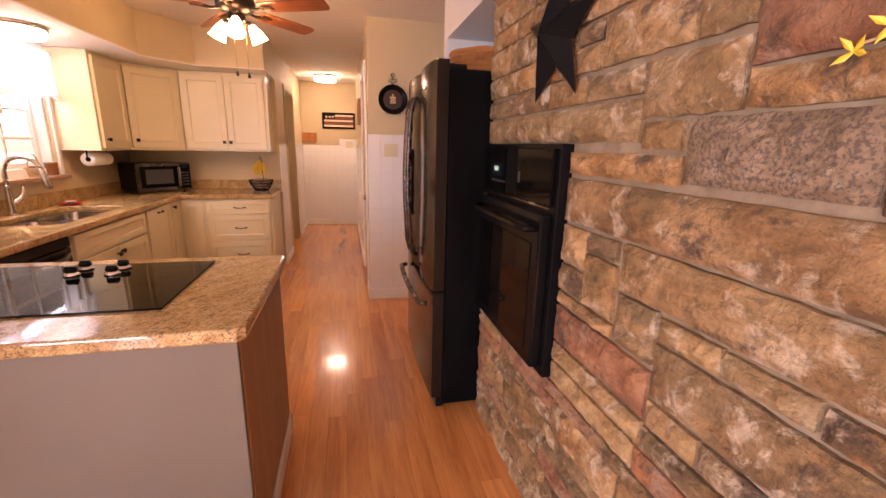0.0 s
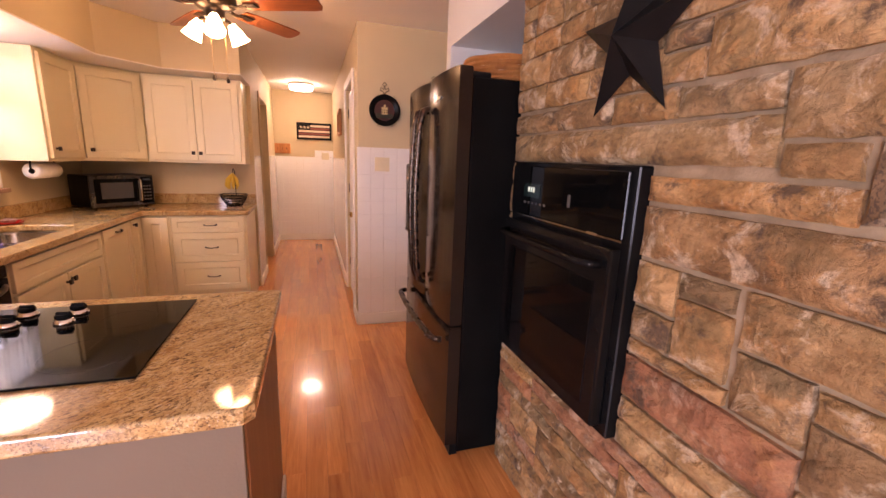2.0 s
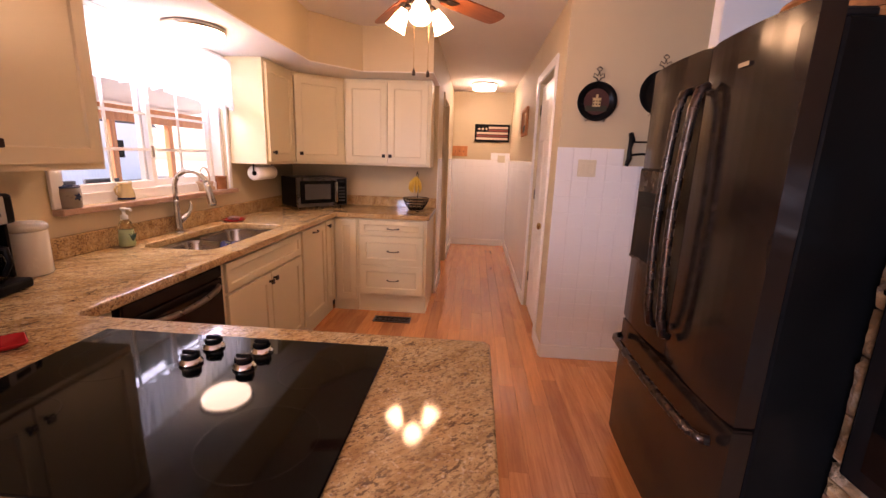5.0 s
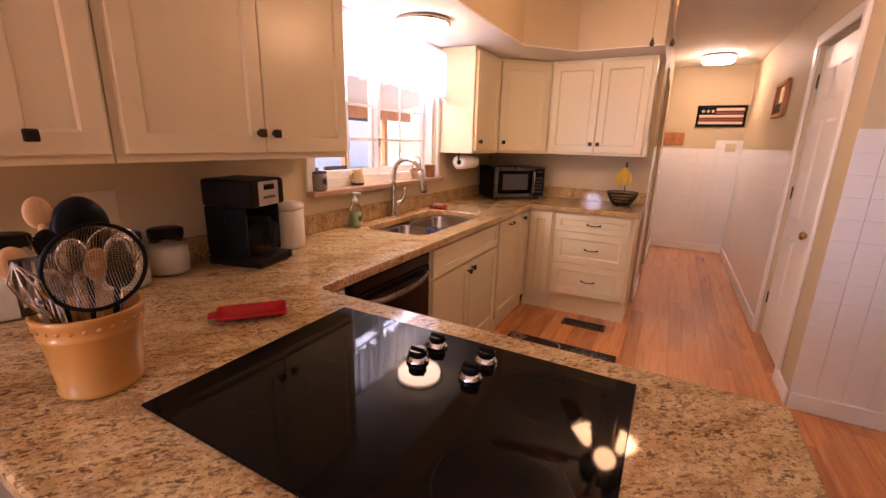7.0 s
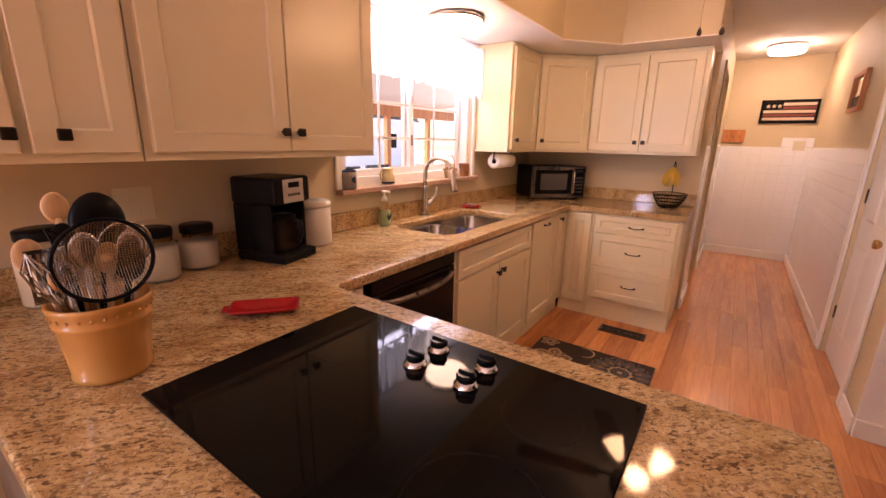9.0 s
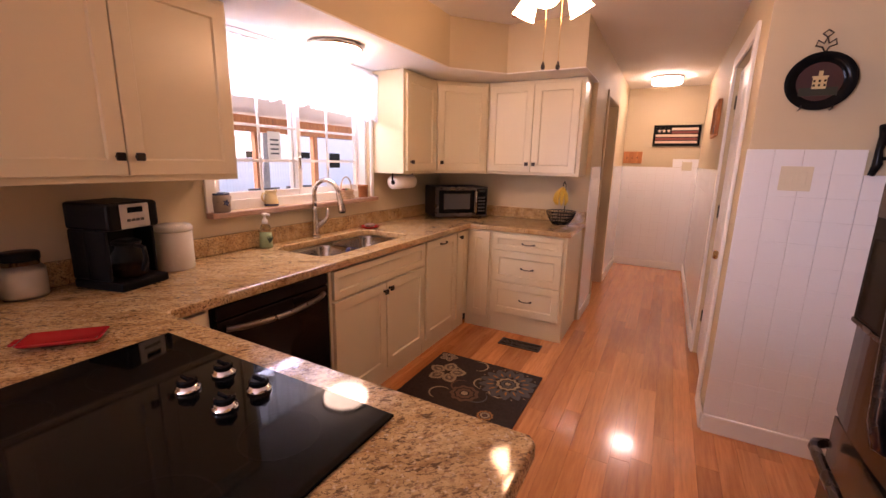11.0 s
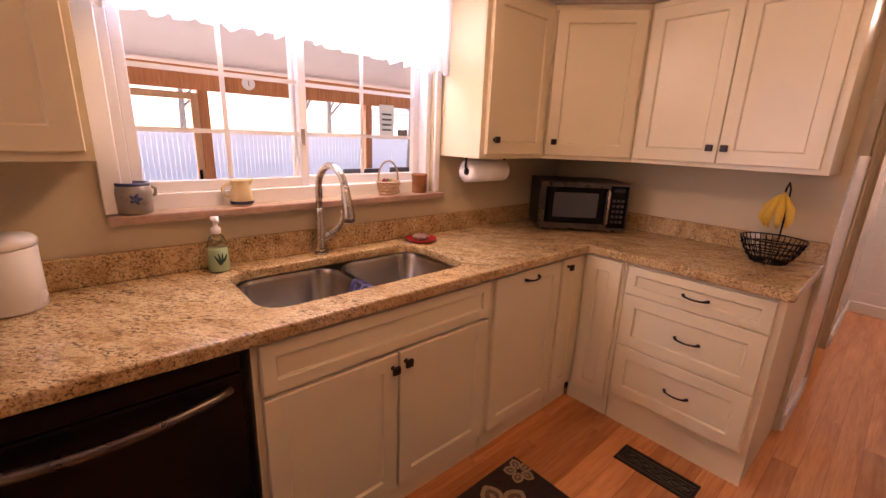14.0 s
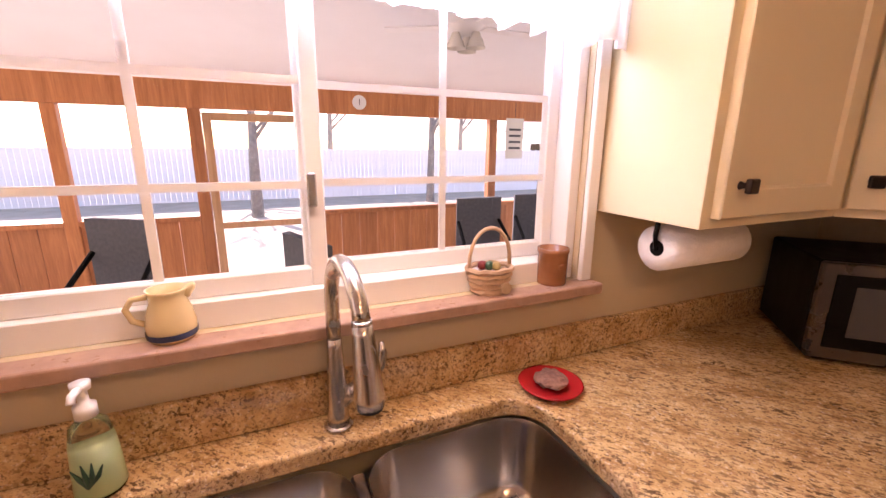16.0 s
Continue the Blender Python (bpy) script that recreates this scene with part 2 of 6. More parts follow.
M["shade_glow"] = glow("lit_frosted_glass", (1.0, 0.64, 0.30), 17)
M["drum_glow"] = glow("lit_drum_diffuser", (1.0, 0.78, 0.52), 10.5)
M["hall_glow"] = glow("lit_hall_diffuser", (1.0, 0.82, 0.60), 13)
M["pane"] = mat("window_glass", (1, 1, 1), 0.0, 0.0, Transmission_Weight=1.0, IOR=1.05)
M["jar_glass"] = mat("jar_glass", (0.95, 0.96, 0.95), 0.03, 0.0, Transmission_Weight=1.0, IOR=1.3)

# ---- building helpers ----
def thing(name, loc=(0, 0, 0), rz=0.0, label="", category="", group="", kind=""):
    ob = new(name)
    ob.matrix_world = pose(*loc, 0, 0, rz)
    ob.empty_display_size = 0.05
    return tagged(ob, label, category, group, kind)


def mesh_of(bm, name, material, smooth=False):
    me = bpy.data.meshes.new(name)
    bmesh.ops.recalc_face_normals(bm, faces=bm.faces[:])
    if smooth:
        for f in bm.faces:
            f.smooth = True
    bm.to_mesh(me)
    bm.free()
    me.materials.append(M[material] if isinstance(material, str) else material)
    return me


def part(name, bm, material, parent=None, label="", smooth=False, m=None):
    ob = new(name, mesh_of(bm, name, material, smooth))
    if parent:
        ob.parent = parent
    if m:
        ob.matrix_basis = m
    return tagged(ob, label)


def solid(name, bm, material, label="", category="", kind="", group="", smooth=False, m=None):
    ob = part(name, bm, material, None, label, smooth, m)
    return tagged(ob, label, category, group, kind)


def box(bm, x0, x1, y0, y1, z0, z1, bev=0.0, seg=1):
    vs = bmesh.ops.create_cube(bm, size=1.0)["verts"]
    for q in vs:
        q.co = Vector((x0 + (q.co.x + 0.5) * (x1 - x0), y0 + (q.co.y + 0.5) * (y1 - y0), z0 + (q.co.z + 0.5) * (z1 - z0)))
    if bev:
        es = list({e for q in vs for e in q.link_edges})
        bmesh.ops.bevel(bm, geom=es, offset=bev, segments=seg, affect="EDGES", profile=0.5)
    return bm


def B(*a, **k):
    return box(bmesh.new(), *a, **k)


def prism(bm, pts, z0, z1):
    """Upright prism over a plan outline."""
    lo = [bm.verts.new((x, y, z0)) for x, y in pts]
    hi = [bm.verts.new((x, y, z1)) for x, y in pts]
    n = len(pts)
    bm.faces.new(lo[::-1]), bm.faces.new(hi)
    for i in range(n):
        bm.faces.new((lo[i], lo[(i + 1) % n], hi[(i + 1) % n], hi[i]))
    return bm


def lathe(bm, prof, seg=28, c=(0, 0, 0), cap=True):
    """Turned body: prof is a run of (radius, height)."""
    rings = []
    for r, z in prof:
        rings.append([bm.verts.new((c[0] + r * math.cos(2 * math.pi * i / seg), c[1] + r * math.sin(2 * math.pi * i / seg), c[2] + z)) for i in range(seg)])
    for a, b in zip(rings, rings[1:]):
        for i in range(seg):
            bm.faces.new((a[i], a[(i + 1) % seg], b[(i + 1) % seg], b[i]))
    if cap:
        bm.faces.new(rings[0][::-1]), bm.faces.new(rings[-1])
    return bm


def tube(bm, pts, r, seg=8, closed=False):
    """Round bar along a run of points; r may be one radius or one a point."""
    P = [Vector(p) for p in pts]
    n = len(P)
    rs = r if isinstance(r, (list, tuple)) else [r] * n
    rings, up = [], None
    for i, p in enumerate(P):
        a = P[(i - 1) % n] if closed or i else p
        b = P[(i + 1) % n] if closed or i < n - 1 else p
        d = (b - a).normalized()
        if up is None:
            up = d.orthogonal().normalized()
        up = (up - d * up.dot(d))
        up = up.normalized() if up.length > 1e-6 else d.orthogonal().normalized()
        w = d.cross(up)
        rings.append([bm.verts.new(p + rs[i] * (up * math.cos(2 * math.pi * k / seg) + w * math.sin(2 * math.pi * k / seg))) for k in range(seg)])
    for i in range(n if closed else n - 1):
        a, b = rings[i], rings[(i + 1) % n]
        for k in range(seg):
            bm.faces.new((a[k], a[(k + 1) % seg], b[(k + 1) % seg], b[k]))
    if not closed:
        bm.faces.new(rings[0][::-1]), bm.faces.new(rings[-1])
    return bm


def arc(c, r, a0, a1, n, plane="xz"):
    out = []
    for i in range(n + 1):
        a = radians(a0 + (a1 - a0) * i / n)
        u, w = r * math.cos(a), r * math.sin(a)
        out.append({"xz": (c[0] + u, c[1], c[2] + w), "yz": (c[0], c[1] + u, c[2] + w), "xy": (c[0] + u, c[1] + w, c[2])}[plane])
    return out


def rounded(x0, x1, y0, y1, r, n=6):
    pts = []
    for cx, cy, a in ((x1 - r, y1 - r, 0), (x0 + r, y1 - r, 90), (x0 + r, y0 + r, 180), (x1 - r, y0 + r, 270)):
        pts += [p[:2] for p in arc((cx, cy, 0), r, a, a + 90, n, "xy")]
    return pts


# ---- large structure ----
CEIL, WX, SX = 2.435, -1.92, 0.968
solid("ground", B(-60, 25, -40, 60, -0.6, -0.35), varied("winter_lawn", (0.40, 0.36, 0.26), (0.50, 0.45, 0.33), 0.9, 2.0), "dry pale winter lawn round the house", "ground", "structure")
solid("floor", B(-2.07, 1.75, -3.0, 7.9, -0.2, -0.012), "gap", "dark underlay below the laminate planks", "floor", "structure")
bm = B(-2.07, 1.75, -3.15, 7.9, CEIL, CEIL + 0.12)
solid("ceiling", bm, "ceiling", "cream textured ceiling over kitchen and hall", "ceiling", "structure")

# window wall with its opening (y 2.62..3.93, z 1.12..2.02)
WY0, WY1, WZ0, WZ1 = 2.625, 3.925, 1.135, 2.02
bm = bmesh.new()
# unseen dining opening at y -2.85..-1.05, added to let daylight onto the stone
box(bm, WX - 0.15, WX, -3.0, -2.85, 0, CEIL)
box(bm, WX - 0.15, WX, -1.05, WY0, 0, CEIL)
box(bm, WX - 0.15, WX, -2.85, -1.05, 0, 0.5)
box(bm, WX - 0.15, WX, -2.85, -1.05, 2.08, CEIL)
box(bm, WX - 0.15, WX, WY1, 5.22, 0, CEIL)
box(bm, WX - 0.15, WX, WY0, WY1, 0, WZ0)
box(bm, WX - 0.15, WX, WY0, WY1, WZ1, CEIL)
solid("wall_west", bm, "wall", "tan painted kitchen wall with the sink window", "wall", "structure")
solid("wall_north_kitchen", B(WX, -0.435, 5.075, 5.22, 0, CEIL), "wall", "tan painted wall behind the corner counter", "wall", "structure")
bm = bmesh.new()
box(bm, -0.58, -0.435, 5.22, 5.72, 0, CEIL)
box(bm, -0.58, -0.435, 6.52, 7.75, 0, CEIL)
box(bm, -0.58, -0.435, 5.72, 6.52, 2.06, CEIL)
solid("wall_hall_west", bm, "wall", "tan hall wall with a doorway", "wall", "structure")
solid("wall_side_room", B(-1.75, -1.65, 5.22, 7.75, 0, CEIL), "wall", "plain wall of the side room", "wall", "structure")
solid("wall_hall_end", B(-1.75, 1.0, 7.75, 7.9, 0, CEIL), "wall", "tan wall at the end of the hall", "wall", "structure")
bm = bmesh.new()
box(bm, 0.49, 0.62, 3.785, 4.09, 0, CEIL)
box(bm, 0.49, 0.62, 4.86, 7.75, 0, CEIL)
box(bm, 0.49, 0.62, 4.09, 4.86, 2.08, CEIL)
solid("wall_hall_east", bm, "wall", "tan hall wall with a white panelled door", "wall", "structure")
solid("wall_tiled", B(0.49, 1.75, 3.772, 3.785, 0, CEIL), "wall", "tan wall above white tile beside the refrigerator", "wall", "structure")
solid("wall_closet", B(0.62, 1.75, 5.2, 5.3, 0, CEIL), "wall", "plain closet wall", "wall", "structure")
bm = bmesh.new()
box(bm, 1.62, 1.75, 1.96, 3.772, 0, CEIL)
box(bm, SX, 1.62, 1.995, 2.92, 2.116, CEIL)
box(bm, SX, 1.62, 2.92, 3.0, 0, CEIL)
solid("wall_alcove", bm, "trim", "white painted header and sides of the refrigerator alcove", "wall", "structure")
solid("wall_south", B(-2.07, 1.75, -3.15, -3.0, 0, CEIL), "wall", "tan dining room wall", "wall", "structure")

# soffit above the cabinets, stepping out past the doors and cut across the corner
bm = prism(bmesh.new(), [(WX + 0.001, 1.0), (-1.33, 1.0), (-1.33, 4.12), (-1.02, 4.475), (-0.435, 4.475), (-0.435, 5.074), (WX + 0.001, 5.074)], 2.092, CEIL - 0.002)
solid("soffit", bm, "soffit", "tan painted boxed soffit above the wall cabinets", "soffit", "structure")
bm = prism(bmesh.new(), [(WX + 0.002, 1.01), (-1.327, 1.01), (-1.327, 4.119), (-1.018, 4.472), (-0.432, 4.472), (-0.432, 5.073), (WX + 0.002, 5.073)], 2.084, 2.0915)
solid("soffit_underside", bm, "ceiling", "cream underside of the soffit", "soffit", "structure")

# ---- cabinets ----
def shaker(bm, x, z, w, h, t=0.02, rail=0.058, rec=0.009):
    """Shaker panel in front of y = 0, facing -y: raised frame round a sunk panel."""
    def ring(a, y):
        return [bm.verts.new(p) for p in ((x + a, y, z + a), (x + w - a, y, z + a), (x + w - a, y, z + h - a), (x + a, y, z + h - a))]
    rs = [ring(0, 0.0), ring(0, -t + 0.003), ring(0.003, -t), ring(rail, -t), ring(rail + 0.006, -t + rec)]
    for a, b in zip(rs, rs[1:]):
        for i in range(4):
            bm.faces.new((a[i], a[(i + 1) % 4], b[(i + 1) % 4], b[i]))
    bm.faces.new(rs[-1])
    bm.faces.new(rs[0][::-1])
    return bm


def knob(parent, x, z, y=-0.02):
    bm = bmesh.new()
    tube(bm, [(x, y, z), (x, y - 0.006, z), (x, y - 0.018, z)], [0.009, 0.006, 0.006], 10)
    box(bm, x - 0.015, x + 0.015, y - 0.03, y - 0.017, z - 0.015, z + 0.015, 0.004, 2)
    part("knob", bm, "bronze", parent, "square dark bronze knob")


def pull(parent, x, z, y=-0.02, w=0.10):
    bm = bmesh.new()
    pts = []
    for i in range(13):
        u = i / 12 * 2 - 1
        pts.append((x + u * w / 2, y - 0.004 - 0.02 * (1 - u * u) ** 0.5 if abs(u) < 1 else y, z - 0.004 * (1 - u * u)))
    tube(bm, pts, [0.008 if i in (0, 12) else 0.006 if i in (1, 11) else 0.0042 for i in range(13)], 8)
    part("pull", bm, "bronze", parent, "arched dark bronze pull")


def cabinet(name, loc, rz, w, d, z0, z1, fronts, label, group="", toe=0.0, hollow=False):
    """fronts: (kind, x, z, w, h, handle, hx, hz) in the unit's own frame, front at y = 0 facing -y."""
    t = thing(name, loc, rz, label, "cabinet", group)
    bm = bmesh.new()
    if hollow:
        for q in ((0.0005, w - 0.0005, 0, 0.02), (0.0005, 0.02, 0.0205, d), (w - 0.02, w - 0.0005, 0.0205, d), (0.0205, w - 0.0205, d - 0.015, d)):
            part("side_panel", B(*q, z0 + toe, z1, bev=0.001), "cabinet", t)
        box(bm, 0.0205, w - 0.0205, 0.0205, d - 0.016, z0 + toe, z0 + toe + 0.02)
    else:
        box(bm, 0.0005, w - 0.0005, 0, d, z0 + toe, z1, 0.0015)
    if toe:
        part("toe_kick", B(0.002, w - 0.002, 0.012, d - 0.01, z0, z0 + toe - 0.001), "cabinet", t)
    part("body", bm, "cabinet", t)
    for kind, x, z, fw, fh, hk, hx, hz in fronts:
        f = part(kind, shaker(bmesh.new(), x, z, fw, fh, rail=0.058 if fh > 0.2 else 0.04), "cabinet", t)
        if hk == "knob":
            knob(f, hx, hz)
        elif hk == "pull":
            pull(f, hx, hz)
    return t


UZ0, UZ1 = 1.322, 2.08
UG = "cream wall cabinets"
FX = -1.628  # face of the wall cabinets' frames on the window wall
UD = FX - WX - 0.003
uh = UZ1 - UZ0 - 0.05
cabinet("wall_cabinet", (FX, 1.09, 0), 90, 0.525, UD, UZ0, UZ1,
        [("door", 0.03, UZ0 + 0.025, 0.235, uh, "knob", 0.246, UZ0 + 0.072), ("door", 0.287, UZ0 + 0.025, 0.225, uh, "knob", 0.346, UZ0 + 0.072)],
        "cream shaker wall cabinet with two narrow doors above the counter", UG)
cabinet("wall_cabinet", (FX, 1.617, 0), 90, 0.948, UD, UZ0, UZ1,
        [("door", 0.022, UZ0 + 0.025, 0.462, uh, "knob", 0.455, UZ0 + 0.095), ("door", 0.488, UZ0 + 0.025, 0.442, uh, "knob", 0.52, UZ0 + 0.095)],
        "wide cream shaker wall cabinet with double doors beside the window", UG)
cabinet("wall_cabinet", (FX, 3.968, 0), 90, 0.495, UD, UZ0, UZ1,
        [("door", 0.03, UZ0 + 0.022, 0.44, uh, "knob", 0.075, UZ0 + 0.09)],
        "cream shaker wall cabinet with one door above the towel roll", UG)
# corner unit with its door set across the corner
t = thing("corner_wall_cabinet", (0, 0, 0), 0, "cream corner wall cabinet with a diagonal shaker door", "cabinet", UG)
part("body", prism(bmesh.new(), [(WX + 0.003, 4.465), (FX, 4.465), (-1.275, 4.762), (-1.275, 5.072), (WX + 0.003, 5.072)], UZ0, UZ1), "cabinet", t)
dw = math.hypot(-1.275 - FX, 4.762 - 4.465)
da = math.degrees(math.atan2(4.762 - 4.465, -1.275 - FX))
dd = part("door", shaker(bmesh.new(), 0.012, UZ0 + 0.022, dw - 0.024, uh), "cabinet", t, m=pose(FX, 4.465, 0, 0, 0, da))
knob(dd, 0.05, UZ0 + 0.09)
cabinet("wall_cabinet", (-1.273, 4.762, 0), 0, 0.80, 0.31, UZ0, UZ1,
        [("door", 0.018, UZ0 + 0.022, 0.382, uh, "knob", 0.372, UZ0 + 0.09), ("door", 0.404, UZ0 + 0.022, 0.365, uh, "knob", 0.432, UZ0 + 0.09)],
        "cream shaker wall cabinet with double doors above the fruit basket", UG)

BG = "cream base cabinets"
BX = -1.31
cabinet("sink_base_cabinet", (BX, 2.80, 0), 90, 0.955, 0.60, 0, 0.868,
        [("false_front", 0.02, 0.70, 0.915, 0.155, "", 0, 0), ("door", 0.02, 0.11, 0.453, 0.575, "knob", 0.45, 0.635), ("door", 0.482, 0.11, 0.453, 0.575, "knob", 0.505, 0.645)],
        "cream shaker sink base cabinet with two doors", BG, 0.095, True)
cabinet("base_cabinet", (BX, 3.757, 0), 90, 0.50, 0.60, 0, 0.868,
        [("door", 0.015, 0.11, 0.47, 0.745, "pull", 0.25, 0.815)], "cream pull-out base cabinet with one tall shaker door", BG, 0.095)
cu = cabinet("corner_base_cabinet", (BX, 4.259, 0), 90, 0.209, 0.60, 0, 0.868,
        [("door", 0.008, 0.11, 0.185, 0.745, "knob", 0.04, 0.815)], "narrow cream corner base cabinet door", BG, 0.095)
part("filler_strip", B(0.1945, 0.2105, -0.018, -0.0005, 0.1, 0.868), "cabinet", cu)
cabinet("corner_base_cabinet", (-1.3095, 4.47, 0), 0, 0.2375, 0.60, 0, 0.868,
        [("door", 0.035, 0.11, 0.185, 0.745, "", 0, 0)], "narrow cream corner base cabinet with a plain panel door", BG, 0.095)
cabinet("drawer_base_cabinet", (-1.07, 4.47, 0), 0, 0.615, 0.60, 0, 0.868,
        [("drawer", 0.012, 0.718, 0.575, 0.137, "pull", 0.315, 0.785), ("drawer", 0.012, 0.447, 0.575, 0.267, "pull", 0.315, 0.58), ("drawer", 0.012, 0.172, 0.575, 0.271, "pull", 0.315, 0.31)],
        "cream three-drawer base cabinet at the end of the counter", BG, 0.13)
# peninsula: cooktop cabinet facing the sink aisle, plain painted back and end
cabinet("peninsula_cabinet", (-0.04, 1.955, 0), 180, 1.22, 0.74, 0, 0.868,
        [("door", 0.03, 0.11, 0.56, 0.745, "knob", 0.55, 0.78), ("door", 0.62, 0.11, 0.57, 0.745, "knob", 0.66, 0.78)],
        "cream peninsula cabinet below the cooktop", BG, 0.095)
cabinet("base_cabinet", (BX, 1.96, 0), 90, 0.205, 0.60, 0, 0.868, [("door", 0.02, 0.11, 0.165, 0.745, "knob", 0.05, 0.80)], "narrow cream base cabinet beside the dishwasher", BG, 0.095)
t = thing("peninsula_panel", (0, 0, 0), 0, "smooth pale panel with shade put into its colour, on the dining side of the peninsula", "panel", kind="structure")
# face colour darkened for the weak light on this side
part("face", B(WX + 0.002, -0.028, 1.193, 1.211, 0, 0.868, 0.002), varied("shaded_panel_paint", (0.14, 0.116, 0.086), (0.165, 0.138, 0.102), 0.45, 1.3, bump_scale=120), t)
# end panel in tan brown with an upright grain
part("end", B(-0.038, -0.024, 1.213, 1.955, 0, 0.868, 0.002), wood("brown_end_panel", (0.30, 0.16, 0.09), (0.42, 0.25, 0.15), 2, 0.5, 0.45, False), t, "tan brown end panel")

# ---- granite counter: one slab round the corner and along the peninsula ----
def slab_with_hole(outer, hole, z0, z1):
    bm = bmesh.new()
    es = []
    for loop in (outer, hole):
        vs = [bm.verts.new((x, y, z1)) for x, y in loop]
        es += [bm.edges.new((vs[i], vs[(i + 1) % len(vs)])) for i in range(len(vs))]
    bmesh.ops.triangle_fill(bm, use_beauty=True, use_dissolve=False, edges=es)
    for f in bm.faces:
        if f.normal.z < 0:
            f.normal_flip()
    top = bm.faces[:]
    res = bmesh.ops.extrude_face_region(bm, geom=top)
    low = [q for q in res["geom"] if isinstance(q, bmesh.types.BMVert)]
    bmesh.ops.translate(bm, verts=low, vec=(0, 0, z0 - z1))
    return bm


CT = 0.912
SINK = (-1.80, -1.385, 2.87, 3.70)
outer = [(WX + 0.002, 1.162), (-0.02, 1.162), (0.0, 1.182), (0.004, 1.965), (-0.012, 1.985), (-1.245, 1.992), (-1.268, 2.012), (-1.268, 4.437), (-0.45, 4.437), (-0.435, 4.452), (-0.435, 5.073), (WX + 0.002, 5.073)]
ct = solid("granite_countertop", slab_with_hole(outer, rounded(*SINK, 0.09), CT - 0.042, CT), "granite", "tan and brown speckled granite countertop wrapping the corner and peninsula", "countertop")
bv = ct.modifiers.new("edge", "BEVEL")
bv.width, bv.segments, bv.limit_method, bv.angle_limit = 0.008, 3, "ANGLE", radians(50)
t = thing("granite_backsplash", (0, 0, 0), 0, "low speckled granite backsplash along the counter", "backsplash")
part("strip", B(WX + 0.001, WX + 0.021, 1.162, 5.073, CT + 0.0005, CT + 0.098, 0.003), "granite", t)
part("strip", B(WX + 0.0215, -0.437, 5.053, 5.073, CT + 0.0005, CT + 0.098, 0.003), "granite", t)

# ---- sink, tap ----
t = thing("double_sink", (0, 0, 0), 0, "stainless steel double bowl undermount sink", "sink")


def bowl(y0, y1):
    bm = bmesh.new()
    x0, x1 = SINK[0] + 0.004, SINK[1] - 0.004
    loops = []
    for ins, z, r in ((0.0, CT - 0.043, 0.085), (0.006, CT - 0.06, 0.08), (0.014, CT - 0.20, 0.075), (0.04, CT - 0.235, 0.06), (0.15, CT - 0.24, 0.02)):
        loops.append([bm.verts.new((x, y, z)) for x, y in rounded(x0 + ins, x1 - ins, y0 + ins, y1 - ins, r)])
    for a, b in zip(loops, loops[1:]):
        for i in range(len(a)):
            bm.faces.new((a[i], a[(i + 1) % len(a)], b[(i + 1) % len(a)], b[i]))
    bm.faces.new(loops[-1])
    bw = part("bowl", bm, "steel", t, "brushed steel bowl", True)
    part("drain", lathe(bmesh.new(), [(0.045, 0), (0.042, 0.004), (0.03, 0.004), (0.026, 0.001), (0.01, 0.001)], 20, ((x0 + x1) / 2, (y0 + y1) / 2, CT - 0.2395)), "chrome", bw, "round chrome drain")
    rk = bmesh.new()
    for i in range(9):
        y = y0 + 0.05 + (y1 - y0 - 0.1) * i / 8
        tube(rk, [(x0 + 0.04, y, CT - 0.222), (x1 - 0.04, y, CT - 0.222)], 0.002, 5)
    for x in (x0 + 0.05, x1 - 0.05):
        tube(rk, [(x, y0 + 0.04, CT - 0.2245), (x, y1 - 0.04, CT - 0.2245)], 0.0025, 5)
    part("rack", rk, "chrome", bw, "wire rack in the bowl")


bowl(SINK[2] + 0.004, 3.27)
bowl(3.295, SINK[3] - 0.004)
part("divider", B(SINK[0] + 0.03, SINK[1] - 0.03, 3.268, 3.297, CT - 0.1, CT - 0.052, 0.006), "steel", t)
# towel over the divider
bm = bmesh.new()
gx = 8
rows = [(3.235, CT - 0.19), (3.245, CT - 0.12), (3.258, CT - 0.06), (3.27, CT - 0.046), (3.284, CT - 0.044), (3.30, CT - 0.05), (3.315, CT - 0.10), (3.33, CT - 0.17)]
grid = [[bm.verts.new((-1.60 + 0.16 * i / gx, y + 0.006 * math.sin(i * 2.1 + j), z + 0.004 * math.sin(i * 1.7))) for i in range(gx + 1)] for j, (y, z) in enumerate(rows)]
for a, b in zip(grid, grid[1:]):
    for i in range(gx):
        bm.faces.new((a[i], a[i + 1], b[i + 1], b[i]))
navy = mat("navy_striped_cloth", (0.03, 0.03, 0.12), 0.9)
wv = N(navy, "ShaderNodeTexWave", Scale=14.0)
wv.bands_direction = "X"
L(navy, coords(navy), wv.inputs["Vector"])
L(navy, ramp(navy, wv.outputs["Fac"], [(0.9, (0.022, 0.018, 0.075)), (0.97, (0.14, 0.14, 0.24))]), bsdf(navy).inputs["Base Color"])
cl = solid("dish_cloth", bm, navy, "navy striped dish cloth over the sink divider", "cloth", smooth=True)
so = cl.modifiers.new("thick", "SOLIDIFY")
so.thickness = 0.005

